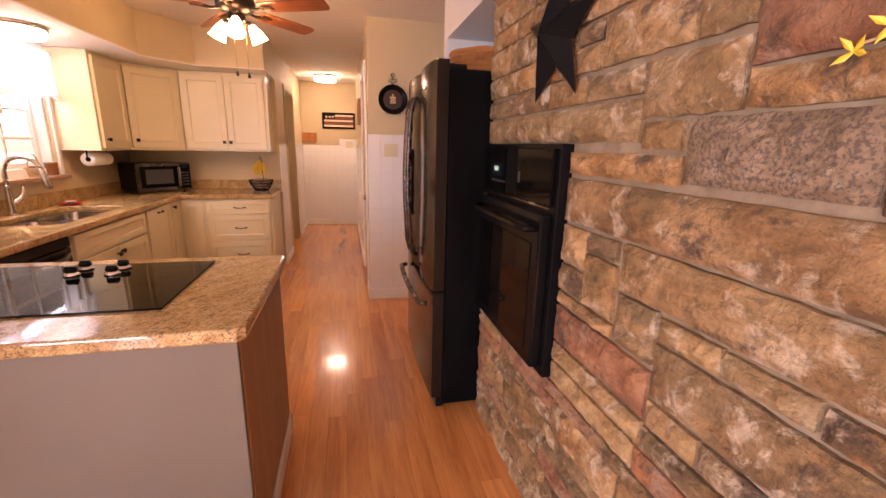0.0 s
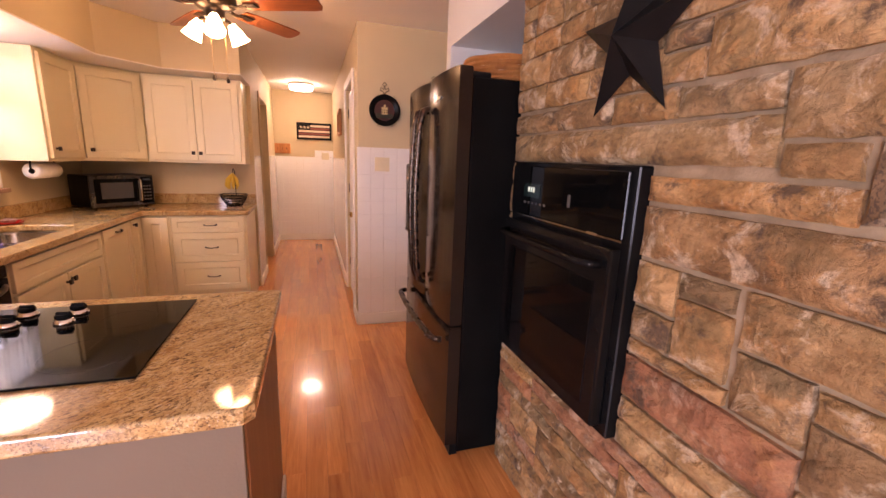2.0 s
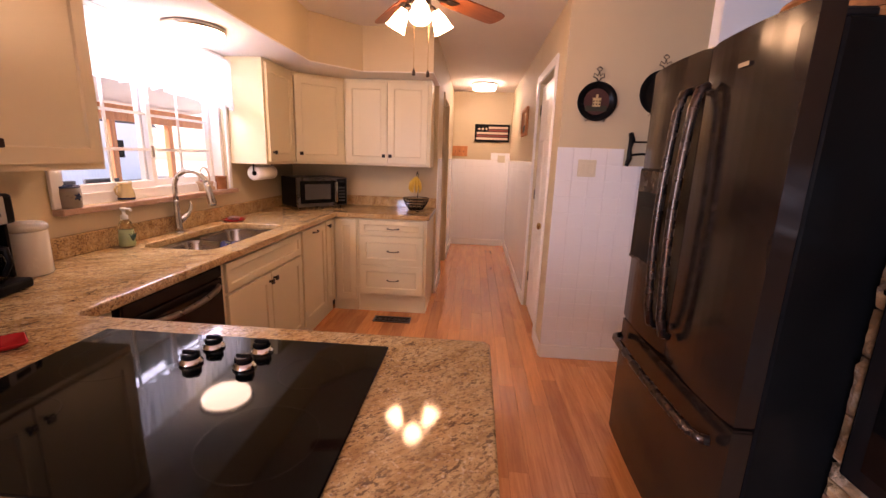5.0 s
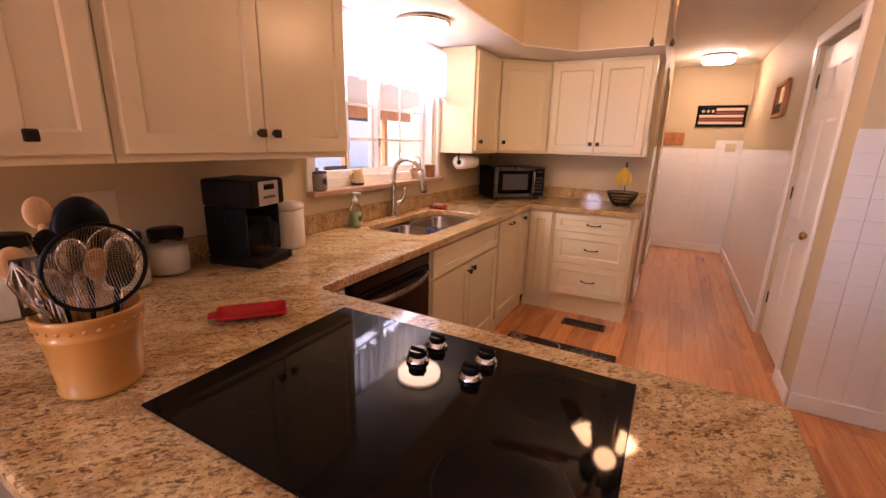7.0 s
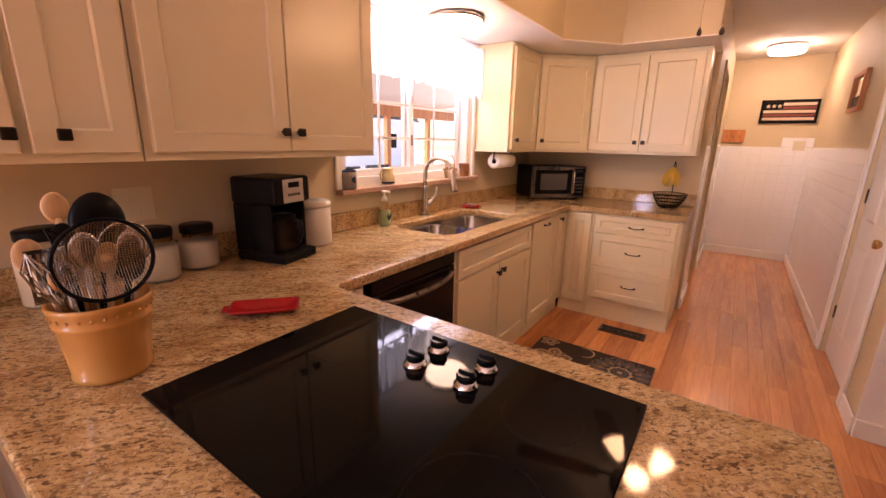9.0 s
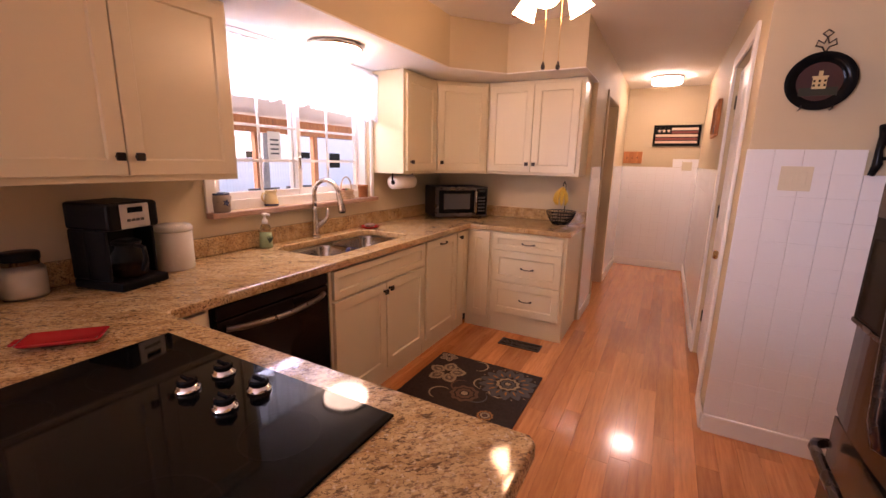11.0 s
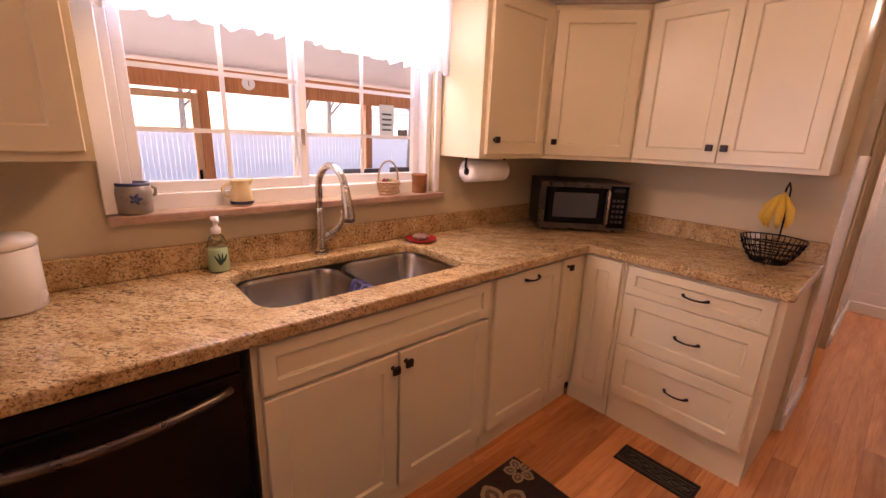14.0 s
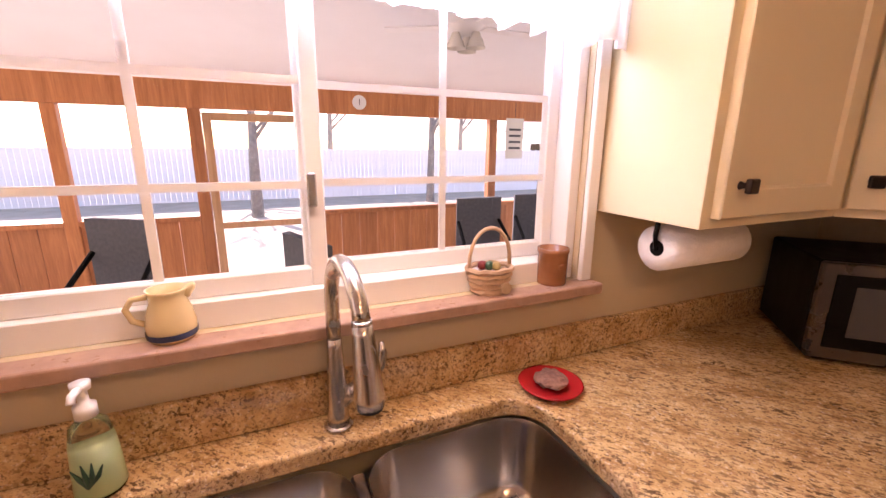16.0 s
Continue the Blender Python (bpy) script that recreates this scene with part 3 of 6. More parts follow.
t = thing("kitchen_faucet", (-1.855, 3.265, CT), 5, "brushed nickel gooseneck pull-down faucet on the counter", "faucet")
part("base_ring", lathe(bmesh.new(), [(0.029, 0), (0.03, 0.003), (0.028, 0.008), (0.024, 0.01)], 28), "nickel", t, smooth=True)
bm = lathe(bmesh.new(), [(0.0235, 0.009), (0.022, 0.03), (0.0205, 0.07), (0.0185, 0.12), (0.0155, 0.18), (0.0145, 0.2)], 28)
part("body", bm, "nickel", t, smooth=True)
bm = tube(bmesh.new(), [(0, 0, 0.19), (0, 0, 0.25), (0, 0, 0.275)] + arc((0.098, 0, 0.28), 0.098, 178, 16, 18), 0.0142, 18)
part("spout", bm, "nickel", t, smooth=True)
a = Vector((0.098 + 0.098 * math.cos(radians(16)), 0, 0.28 + 0.098 * math.sin(radians(16))))
sp = part("spray_head", tube(bmesh.new(), [a + Vector((-0.001, 0, 0.003)), a + Vector((0.004, 0, -0.02)), a + Vector((0.014, 0, -0.06)), a + Vector((0.024, 0, -0.115)), a + Vector((0.026, 0, -0.128))], [0.0155, 0.0175, 0.0205, 0.0245, 0.0225], 18), "nickel", t, smooth=True)
part("nozzle", lathe(bmesh.new(), [(0.019, 0), (0.02, -0.004), (0.012, -0.006)], 18, a + Vector((0.0265, 0, -0.127))), "black_matte", sp, "dark spray nozzle")
part("collar", lathe(bmesh.new(), [(0.0162, -0.004), (0.0162, 0.004)], 18, a), "nickel", sp)
bm = tube(bmesh.new(), [(0.0, 0.006, 0.058), (0.012, 0.036, 0.085), (0.026, 0.066, 0.108), (0.034, 0.084, 0.138), (0.035, 0.088, 0.165), (0.033, 0.086, 0.186)], [0.0195, 0.0175, 0.0145, 0.0115, 0.009, 0.005], 14)
part("lever", bm, "nickel", t, smooth=True)

# ---- dishwasher ----
t = thing("dishwasher", (-1.30, 2.175, 0), 90, "dark slate steel dishwasher under the counter", "dishwasher")
part("body", B(0.005, 0.60, 0.02, 0.58, 0.0, 0.865), "black_matte", t)
bm = B(0.006, 0.599, -0.012, 0.018, 0.10, 0.80, 0.006, 2)
part("door", bm, "slate", t)
part("control_strip", B(0.006, 0.599, -0.012, 0.018, 0.804, 0.862, 0.006, 2), "slate", t)
bm = bmesh.new()
pts = [(0.04 + 0.525 * i / 14, -0.014 - 0.045 * math.sin(math.pi * i / 14) ** 0.6, 0.765 - 0.012 * math.sin(math.pi * i / 14)) for i in range(15)]
tube(bm, pts, 0.013, 8)
part("handle", bm, varied("dark_brushed_steel", (0.13, 0.11, 0.10), (0.2, 0.17, 0.15), 0.3, 8, metal=0.9), t, "bowed dark steel bar handle", True)
part("toe_kick", B(0.01, 0.595, 0.05, 0.07, 0.0, 0.095), "black", t)
part("badge", B(0.28, 0.325, -0.0135, -0.0118, 0.135, 0.15), "chrome", t)

# ---- cooktop ----
t = thing("cooktop", (0, 0, CT), 0, "black glass electric cooktop set in the granite", "cooktop")
part("glass", B(-1.07, -0.27, 1.345, 1.897, 0.0005, 0.007, 0.002), "glass_black", t)
ring_mat = mat("burner_print", (0.008, 0.008, 0.008), 0.06, Specular_IOR_Level=0.16)
for x, y, r in ((-0.90, 1.50, 0.075), (-0.90, 1.74, 0.105), (-0.42, 1.50, 0.105), (-0.42, 1.74, 0.075)):
    part("burner_ring", lathe(bmesh.new(), [(r, 0.00705), (r, 0.0073), (r - 0.004, 0.0073), (r - 0.004, 0.00705)], 40, (x, y, 0), False), ring_mat, t)
for x, y in ((-0.715, 1.742), (-0.711, 1.825), (-0.582, 1.740), (-0.580, 1.820)):
    kb = part("control_knob", lathe(bmesh.new(), [(0.026, 0), (0.026, 0.006), (0.021, 0.009), (0.019, 0.016)], 24, (x, y, 0.0072)), "chrome", t, "round control knob with chrome skirt", True)
    bm = lathe(bmesh.new(), [(0.0205, 0.0), (0.021, 0.009), (0.018, 0.013)], 22, (x, y, 0.0232))
    box(bm, x - 0.018, x + 0.018, y - 0.005, y + 0.005, 0.030, 0.042, 0.003)
    part("grip", bm, "black", kb, "black knob grip")

# ---- refrigerator ----
t = thing("refrigerator", (0.70, 1.99, 0), 0, "black french door refrigerator with bottom freezer drawer", "refrigerator")
part("cabinet_body", B(0.075, 0.86, 0, 0.90, 0.015, 1.77, 0.006), "fridge_side", t)
part("top_hinge_cover", B(0.02, 0.16, 0.02, 0.12, 1.771, 1.795, 0.006), "black_matte", t)
part("top_hinge_cover", B(0.02, 0.16, 0.78, 0.88, 1.771, 1.795, 0.006), "black_matte", t)


def fridge_door(name, y0, y1, z0, z1, bow=0.02):
    bm = bmesh.new()
    n = 10
    pts = [(0.07, y0), (0.07, y1)] + [(0.012 - bow * math.sin(math.pi * (0.08 + 0.84 * i / n)) + bow * 0.25, y1 + (y0 - y1) * i / n) for i in range(n + 1)]
    prism(bm, pts, z0, z1)
    bmesh.ops.bevel(bm, geom=[e for e in bm.edges if abs(e.verts[0].co.z - e.verts[1].co.z) < 1e-4 and min(e.verts[0].co.x, e.verts[1].co.x) < 0.05], offset=0.006, segments=2, affect="EDGES")
    return part(name, bm, "blackstainless", t)


d1 = fridge_door("door", 0.002, 0.447, 0.685, 1.81)
d2 = fridge_door("door", 0.453, 0.898, 0.685, 1.81)
fz = fridge_door("freezer_drawer", 0.002, 0.898, 0.06, 0.675)
hsteel = varied("brown_black_steel", (0.065, 0.046, 0.036), (0.095, 0.07, 0.055), 0.27, 6, metal=0.85)
for d, y in ((d1, 0.395), (d2, 0.505)):
    pts = [(-0.008, y, 0.79), (-0.035, y, 0.80), (-0.05, y, 0.86)] + [(-0.052 - 0.014 * math.sin(math.pi * i / 8), y, 0.9 + 0.66 * i / 8) for i in range(9)] + [(-0.05, y, 1.60), (-0.035, y, 1.665), (-0.008, y, 1.675)]
    part("handle", tube(bmesh.new(), pts, 0.0155, 10), hsteel, d, "tall bowed bar handle", True)
pts = [(-0.008, 0.06, 0.60), (-0.04, 0.075, 0.60)] + [(-0.05 - 0.012 * math.sin(math.pi * i / 10), 0.1 + 0.7 * i / 10, 0.60) for i in range(11)] + [(-0.04, 0.825, 0.60), (-0.008, 0.84, 0.60)]
part("handle", tube(bmesh.new(), pts, 0.0155, 10), hsteel, fz, "wide bowed drawer handle", True)
dsp = part("water_dispenser", B(-0.013, 0.0, 0.62, 0.86, 0.99, 1.40, 0.004), "black", d2, "black water dispenser panel")
part("recess", B(-0.0145, -0.0125, 0.645, 0.835, 1.02, 1.24), "glass_black", d2)
part("dispenser_lip", B(-0.018, -0.0135, 0.625, 0.855, 0.995, 1.008, 0.001), hsteel, d2, "dark steel drip lip")
part("dispenser_header", B(-0.0165, -0.0135, 0.63, 0.85, 1.30, 1.39, 0.001), hsteel, d2, "dark steel control header")
part("base_grille", B(0.04, 0.08, 0.01, 0.89, 0.0, 0.055), "black_matte", t)
part("badge", B(-0.0095, -0.007, 0.2, 0.25, 1.70, 1.712), "chrome", d1)
for y in (0.06, 0.84):
    part("foot", lathe(bmesh.new(), [(0.02, 0), (0.022, 0.014)], 12, (0.12, y, 0)), "black_matte", t)

# basket on the refrigerator
t = thing("oval_basket", (1.12, 2.30, 1.772), 0, "honey coloured oval woven basket on the refrigerator", "basket")
wick = wood("wicker", (0.30, 0.11, 0.03), (0.55, 0.24, 0.07), 2, 0.5, 0.5)
for i in range(6):
    bm = bmesh.new()
    s = 1 + 0.012 * i
    pts = [(0.25 * s * math.cos(a), 0.19 * s * math.sin(a), 0.012 + 0.022 * i + 0.002 * math.sin(9 * a + i * 3)) for a in [2 * math.pi * q / 36 for q in range(36)]]
    tube(bm, pts, 0.0135, 6, True)
    part("woven_band", bm, wick, t)
part("bottom", prism(bmesh.new(), [(0.25 * math.cos(2 * math.pi * q / 30), 0.19 * math.sin(2 * math.pi * q / 30)) for q in range(30)], 0, 0.01), wick, t)

# ---- wall oven in the stone ----
t = thing("wall_oven", (SX, 1.193, 0.635), 0, "black built-in wall oven set in the stone wall", "oven")
part("trim_frame", B(-0.03, 0.2, 0.0, 0.70, 0.0, 0.80, 0.004), "black", t)
part("control_panel", B(-0.045, -0.0305, 0.02, 0.68, 0.60, 0.785, 0.003), "glass_black", t)
od = part("oven_door", B(-0.07, -0.0305, 0.025, 0.675, 0.03, 0.575, 0.008, 2), "black", t)
part("window", B(-0.073, -0.0705, 0.08, 0.62, 0.08, 0.47, 0.001), "glass_black", od)
pts = [(-0.07, 0.06, 0.525), (-0.105, 0.07, 0.525)] + [(-0.112, 0.1 + 0.5 * i / 8, 0.525) for i in range(9)] + [(-0.105, 0.63, 0.525), (-0.07, 0.64, 0.525)]
part("handle", tube(bmesh.new(), pts, 0.012, 10), "black", od, "black bar handle", True)
part("trim_strip", B(-0.047, -0.045, 0.02, 0.68, 0.594, 0.599), "steel", t)
part("display", B(-0.0462, -0.0452, 0.46, 0.58, 0.67, 0.72), mat("dark_green_display", (0.004, 0.02, 0.016), 0.15), t)
lit = glow("clock_digits", (0.1, 0.9, 0.6), 0.1)
for i in range(3):
    part("digit", B(-0.0468, -0.0463, 0.50 + i * 0.018, 0.51 + i * 0.018, 0.69, 0.708), lit, t)
grey = mat("grey_print", (0.055, 0.055, 0.055), 0.5)
for i in range(6):
    part("button_mark", B(-0.0465, -0.0452, 0.42 + i * 0.028, 0.432 + i * 0.028, 0.645, 0.653), grey, t)
part("button_mark", B(-0.0465, -0.0452, 0.27, 0.285, 0.66, 0.70), grey, t)
part("badge", B(-0.0475, -0.0452, 0.12, 0.17, 0.594, 0.602), "chrome", t)

# ---- ceiling fan ----
FC = (-0.395, 3.31)
t = thing("ceiling_fan", (*FC, 0), 0, "dark bronze ceiling fan with cherry blades and lit glass shades", "ceiling fan")
part("canopy", lathe(bmesh.new(), [(0.075, CEIL - 0.001), (0.072, CEIL - 0.03), (0.05, CEIL - 0.055), (0.03, CEIL - 0.06)], 28), "bronze", t, smooth=True)
part("motor", lathe(bmesh.new(), [(0.03, 2.38), (0.075, 2.375), (0.115, 2.355), (0.125, 2.32), (0.12, 2.285), (0.09, 2.262), (0.06, 2.255), (0.055, 2.235), (0.06, 2.215), (0.045, 2.20), (0.02, 2.19)], 32), "bronze", t, smooth=True)
for k in range(5):
    a = radians(48 + 72 * k)
    R = pose(0, 0, 2.285, 0, 0, math.degrees(a))
    bm = bmesh.new()
    out = [(0.19, -0.05), (0.28, -0.062), (0.60, -0.068), (0.645, -0.06), (0.66, -0.03), (0.66, 0.03), (0.645, 0.06), (0.60, 0.068), (0.28, 0.062), (0.19, 0.05)]
    prism(bm, out, -0.004, 0.004)
    bmesh.ops.rotate(bm, verts=bm.verts, cent=(0.2, 0, 0), matrix=Matrix.Rotation(radians(-11), 3, "X"))
    bl = part("blade", bm, "blade", t, "cherry wood blade", m=R)
    bm = bmesh.new()
    tube(bm, [(0.10, 0, -0.006), (0.15, 0, -0.016), (0.20, 0, -0.008)], [0.012, 0.01, 0.012], 8)
    box(bm, 0.19, 0.27, -0.03, 0.03, -0.0125, -0.006, 0.002)
    part("blade_arm", bm, "bronze", bl)
for k in range(3):
    a = radians(38 + 120 * k)
    ca, sa = math.cos(a), math.sin(a)
    arm = part("light_arm", tube(bmesh.new(), [(0.04 * ca, 0.04 * sa, 2.22), (0.085 * ca, 0.085 * sa, 2.21), (0.10 * ca, 0.10 * sa, 2.195)], 0.011, 8), "bronze", t)
    bm = lathe(bmesh.new(), [(0.02, 0), (0.027, -0.02), (0.038, -0.045), (0.045, -0.075), (0.052, -0.1), (0.058, -0.112)], 24)
    sh = part("shade", bm, "shade_glow", arm, "lit frosted glass bell shade", True, m=pose(0.098 * ca, 0.098 * sa, 2.20, 0, 0, 38 + 120 * k) @ pose(0, 0, 0, 0, -32, 0))
for x, y, z in ((-0.045, 0.10, 1.875), (0.045, 0.03, 1.855)):
    bm = tube(bmesh.new(), [(x, y, 2.21), (x, y, z + 0.02)], 0.0012, 5)
    ch = part("pull_chain", bm, "brass", t)
    part("chain_knob", lathe(bmesh.new(), [(0.003, 0.035), (0.006, 0.025), (0.011, 0.01), (0.009, 0.0), (0.004, -0.003)], 12, (x, y, z)), "bronze", ch, smooth=True)


def flush_light(name, x, y, z, r, h, material, label):
    t = thing(name, (x, y, z), 0, label, "ceiling light")
    part("base", lathe(bmesh.new(), [(r + 0.012, 0), (r + 0.012, -0.022), (r + 0.004, -0.026)], 36), "nickel", t, "thin metal rim", True)
    part("diffuser", lathe(bmesh.new(), [(r, -0.024), (r, -0.024 - h * 0.6), (r * 0.93, -0.024 - h * 0.9), (r * 0.6, -0.024 - h), (0.01, -0.026 - h)], 36), material, t, "lit white glass drum", True)


flush_light("ceiling_light", -1.66, 3.29, 2.083, 0.15, 0.05, "drum_glow", "lit flush drum light under the soffit above the sink")
flush_light("ceiling_light", 0.02, 7.0, CEIL - 0.001, 0.16, 0.065, "hall_glow", "lit flush drum light on the hall ceiling")

# ---- sink window ----
t = thing("window_1", (0, 0, 0), 0, "white two-sash sliding window with grilles above the sink", "window", kind="structure")
bm = bmesh.new()
for y0, y1, z0, z1 in ((WY0 - 0.055, WY0, WZ0 - 0.0, WZ1 + 0.06), (WY1, WY1 + 0.035, WZ0, WZ1 + 0.06), (WY0, WY1, WZ1, WZ1 + 0.06)):
    box(bm, WX + 0.001, WX + 0.018, y0, y1, z0, z1, 0.003)
part("casing", bm, "trim", t, "white painted casing")
bm = bmesh.new()
for y0, y1, z0, z1 in ((WY0, WY0 + 0.03, WZ0, WZ1), (WY1 - 0.03, WY1, WZ0, WZ1), (WY0 + 0.03, WY1 - 0.03, WZ0, WZ0 + 0.055), (WY0 + 0.03, WY1 - 0.03, WZ1 - 0.03, WZ1)):
    box(bm, WX - 0.13, WX - 0.02, y0, y1, z0, z1, 0.002)
part("window_frame", bm, "trim", t)
MY = 3.255
for y0, y1, x in ((WY0 + 0.03, MY + 0.022, WX - 0.075), (MY - 0.022, WY1 - 0.03, WX - 0.115)):
    bm = bmesh.new()
    z0, z1 = WZ0 + 0.055, WZ1 - 0.03
    for a, b, c, d in ((y0, y0 + 0.035, z0, z1), (y1 - 0.035, y1, z0, z1), (y0 + 0.035, y1 - 0.035, z0, z0 + 0.04), (y0 + 0.035, y1 - 0.035, z1 - 0.035, z1)):
        box(bm, x, x + 0.032, a, b, c, d, 0.003)
    sash = part("sash", bm, "trim", t)
    gy0, gy1, gz0, gz1 = y0 + 0.035, y1 - 0.035, z0 + 0.04, z1 - 0.035
    p = part("pane", B(x + 0.014, x + 0.018, gy0, gy1, gz0, gz1), "pane", sash)
    p.visible_shadow = False
    bm = bmesh.new()
    my = (gy0 + gy1) / 2
    box(bm, x + 0.0185, x + 0.026, my - 0.008, my + 0.008, gz0, gz1)
    for z in (1.405, 1.605, 1.805):
        for a, b in ((gy0, my - 0.008), (my + 0.008, gy1)):
            box(bm, x + 0.0185, x + 0.026, a, b, z - 0.008, z + 0.008)
    part("grille", bm, "trim", sash)
part("latch", B(WX - 0.042, WX - 0.03, MY - 0.012, MY + 0.006, 1.36, 1.43, 0.003), "nickel", t)
solid("window_sill", B(WX - 0.02, WX + 0.055, WY0 - 0.05, WY1 + 0.045, WZ0 - 0.03, WZ0 - 0.0005, 0.005, 2), "brown_sill", "polished pinkish brown stone window sill", "sill", "structure")

# ---- valance ----
bm = bmesh.new()
ny, nz = 150, 12
grid = []
random.seed(4)
for j in range(nz + 1):
    row = []
    for i in range(ny + 1):
        u = i / ny
        y = WY0 - 0.10 + (WY1 - WY0 + 0.20) * u
        drop = 0.295 + 0.04 * u + 0.02 * abs(math.sin(u * math.pi * 21.0)) - 0.02 * math.sin(u * math.pi)
        w = j / nz
        fold = 0.014 * math.sin(u * 118 + 1.3 * math.sin(u * 31)) + 0.006 * math.sin(u * 277)
        row.append(bm.verts.new((WX + 0.065 + fold * (0.4 + 1.5 * w), y + 0.004 * math.sin(w * 5 + u * 60), 2.045 - drop * w)))
    grid.append(row)
for a, b in zip(grid, grid[1:]):
    for i in range(ny):
        bm.faces.new((a[i], a[i + 1], b[i + 1], b[i]))
sheer = bpy.data.materials.new("sheer_white_cloth")
sheer.use_nodes = True
sb = bsdf(sheer)
sb.inputs["Base Color"].default_value = (0.80, 0.77, 0.74, 1)
sb.inputs["Roughness"].default_value = 0.9
tr = sheer.node_tree.nodes.new("ShaderNodeBsdfTranslucent")
tr.inputs["Color"].default_value = (0.9, 0.87, 0.84, 1)
mx = sheer.node_tree.nodes.new("ShaderNodeMixShader")
mx.inputs[0].default_value = 0.42
L(sheer, sb.outputs[0], mx.inputs[1])
L(sheer, tr.outputs[0], mx.inputs[2])
L(sheer, mx.outputs[0], sheer.node_tree.nodes["Material Output"].inputs["Surface"])
t = thing("valance", (0, 0, 0), 0, "white sheer gathered valance across the window top", "curtain")
part("cloth", bm, sheer, t, smooth=True)
part("rod", tube(bmesh.new(), [(WX + 0.002, WY0 - 0.11, 2.04), (WX + 0.065, WY0 - 0.11, 2.04), (WX + 0.065, WY1 + 0.035, 2.04), (WX + 0.002, WY1 + 0.035, 2.04)], 0.006, 6), "trim", t)

# ---- doors and trim of the hall ----
def six_panel(bm, w, h, t=0.035):
    box(bm, 0, w, 0, t, 0, h)
    for x0, x1 in ((0.11, w / 2 - 0.04), (w / 2 + 0.04, w - 0.11)):
        for z0, z1 in ((0.22, 0.80), (0.95, 1.58), (1.70, 1.90)):
            a = [bm.verts.new(p) for p in ((x0, -0.0005, z0), (x1, -0.0005, z0), (x1, -0.0005, z1), (x0, -0.0005, z1))]
            b = [bm.verts.new(p) for p in ((x0 + 0.02, -0.009, z0 + 0.02), (x1 - 0.02, -0.009, z0 + 0.02), (x1 - 0.02, -0.009, z1 - 0.02), (x0 + 0.02, -0.009, z1 - 0.02))]
            for i in range(4):
                bm.faces.new((a[i], a[(i + 1) % 4], b[(i + 1) % 4], b[i]))
            bm.faces.new(b), bm.faces.new(a[::-1])
    return bm


def hall_door(name, loc, rz, label, w):
    t = thing(name, loc, rz, label, "door", kind="structure")
    part("leaf", six_panel(bmesh.new(), w, 2.04), "trim", t)
    kx = w - 0.065
    part("door_knob", lathe(bmesh.new(), [(0.03, 0), (0.028, 0.006), (0.011, 0.012), (0.012, 0.03), (0.024, 0.042), (0.027, 0.052), (0.02, 0.064), (0.004, 0.066)], 20), "brass", t, "round brass door knob", True, pose(kx, 0, 0.90, 90, 0, 0))
    for z in (0.25, 1.05, 1.8):
        part("hinge", tube(bmesh.new(), [(-0.004, -0.004, z), (-0.004, -0.004, z + 0.09)], 0.006, 8), "bronze", t)
    return t


hall_door("door_1", (0.515, 4.855, 0.012), -90, "white six-panel door with a brass knob, shut", 0.76)
bm = bmesh.new()
for y0, y1, z0, z1 in ((4.025, 4.088, 0, 2.15), (4.862, 4.925, 0, 2.15), (4.088, 4.862, 2.083, 2.15)):
    box(bm, 0.470, 0.4885, y0, y1, z0, z1, 0.004)
solid("door_casing", bm, "trim", "white painted door casing", "trim", "structure")
bm = bmesh.new()
for y0, y1, z0, z1 in ((5.657, 5.718, 0, 2.12), (6.522, 6.585, 0, 2.12), (5.718, 6.522, 2.062, 2.12)):
    box(bm, -0.4335, -0.418, y0, y1, z0, z1, 0.004)
solid("door_casing", bm, "wall", "tan painted doorway casing in the hall", "trim", "structure")
hall_door("door_2", (-0.575, 5.725, 0.012), 90, "white six-panel door to a side room, shut", 0.79)


def baseboard(name, x0, x1, y0, y1, label):
    solid(name, B(x0, x1, y0, y1, 0, 0.10, 0.004), "trim", label, "baseboard", "structure")


baseboard("baseboard", 0.481, 1.60, 3.745, 3.763, "white baseboard below the white tile")
baseboard("baseboard", 0.470, 0.4815, 3.765, 4.022, "white baseboard beside the door")
baseboard("baseboard", 0.462, 0.4815, 4.928, 7.72, "white baseboard along the hall")
baseboard("baseboard", -0.425, 0.46, 7.722, 7.741, "white baseboard at the hall's end")
baseboard("baseboard", -0.4265, -0.408, 6.588, 7.72, "white baseboard along the hall")
baseboard("baseboard", -0.4345, -0.416, 5.09, 5.655, "white baseboard below the hall tile")
baseboard("baseboard", -0.0235, -0.012, 1.2, 1.95, "thin tan baseboard on the peninsula's end")

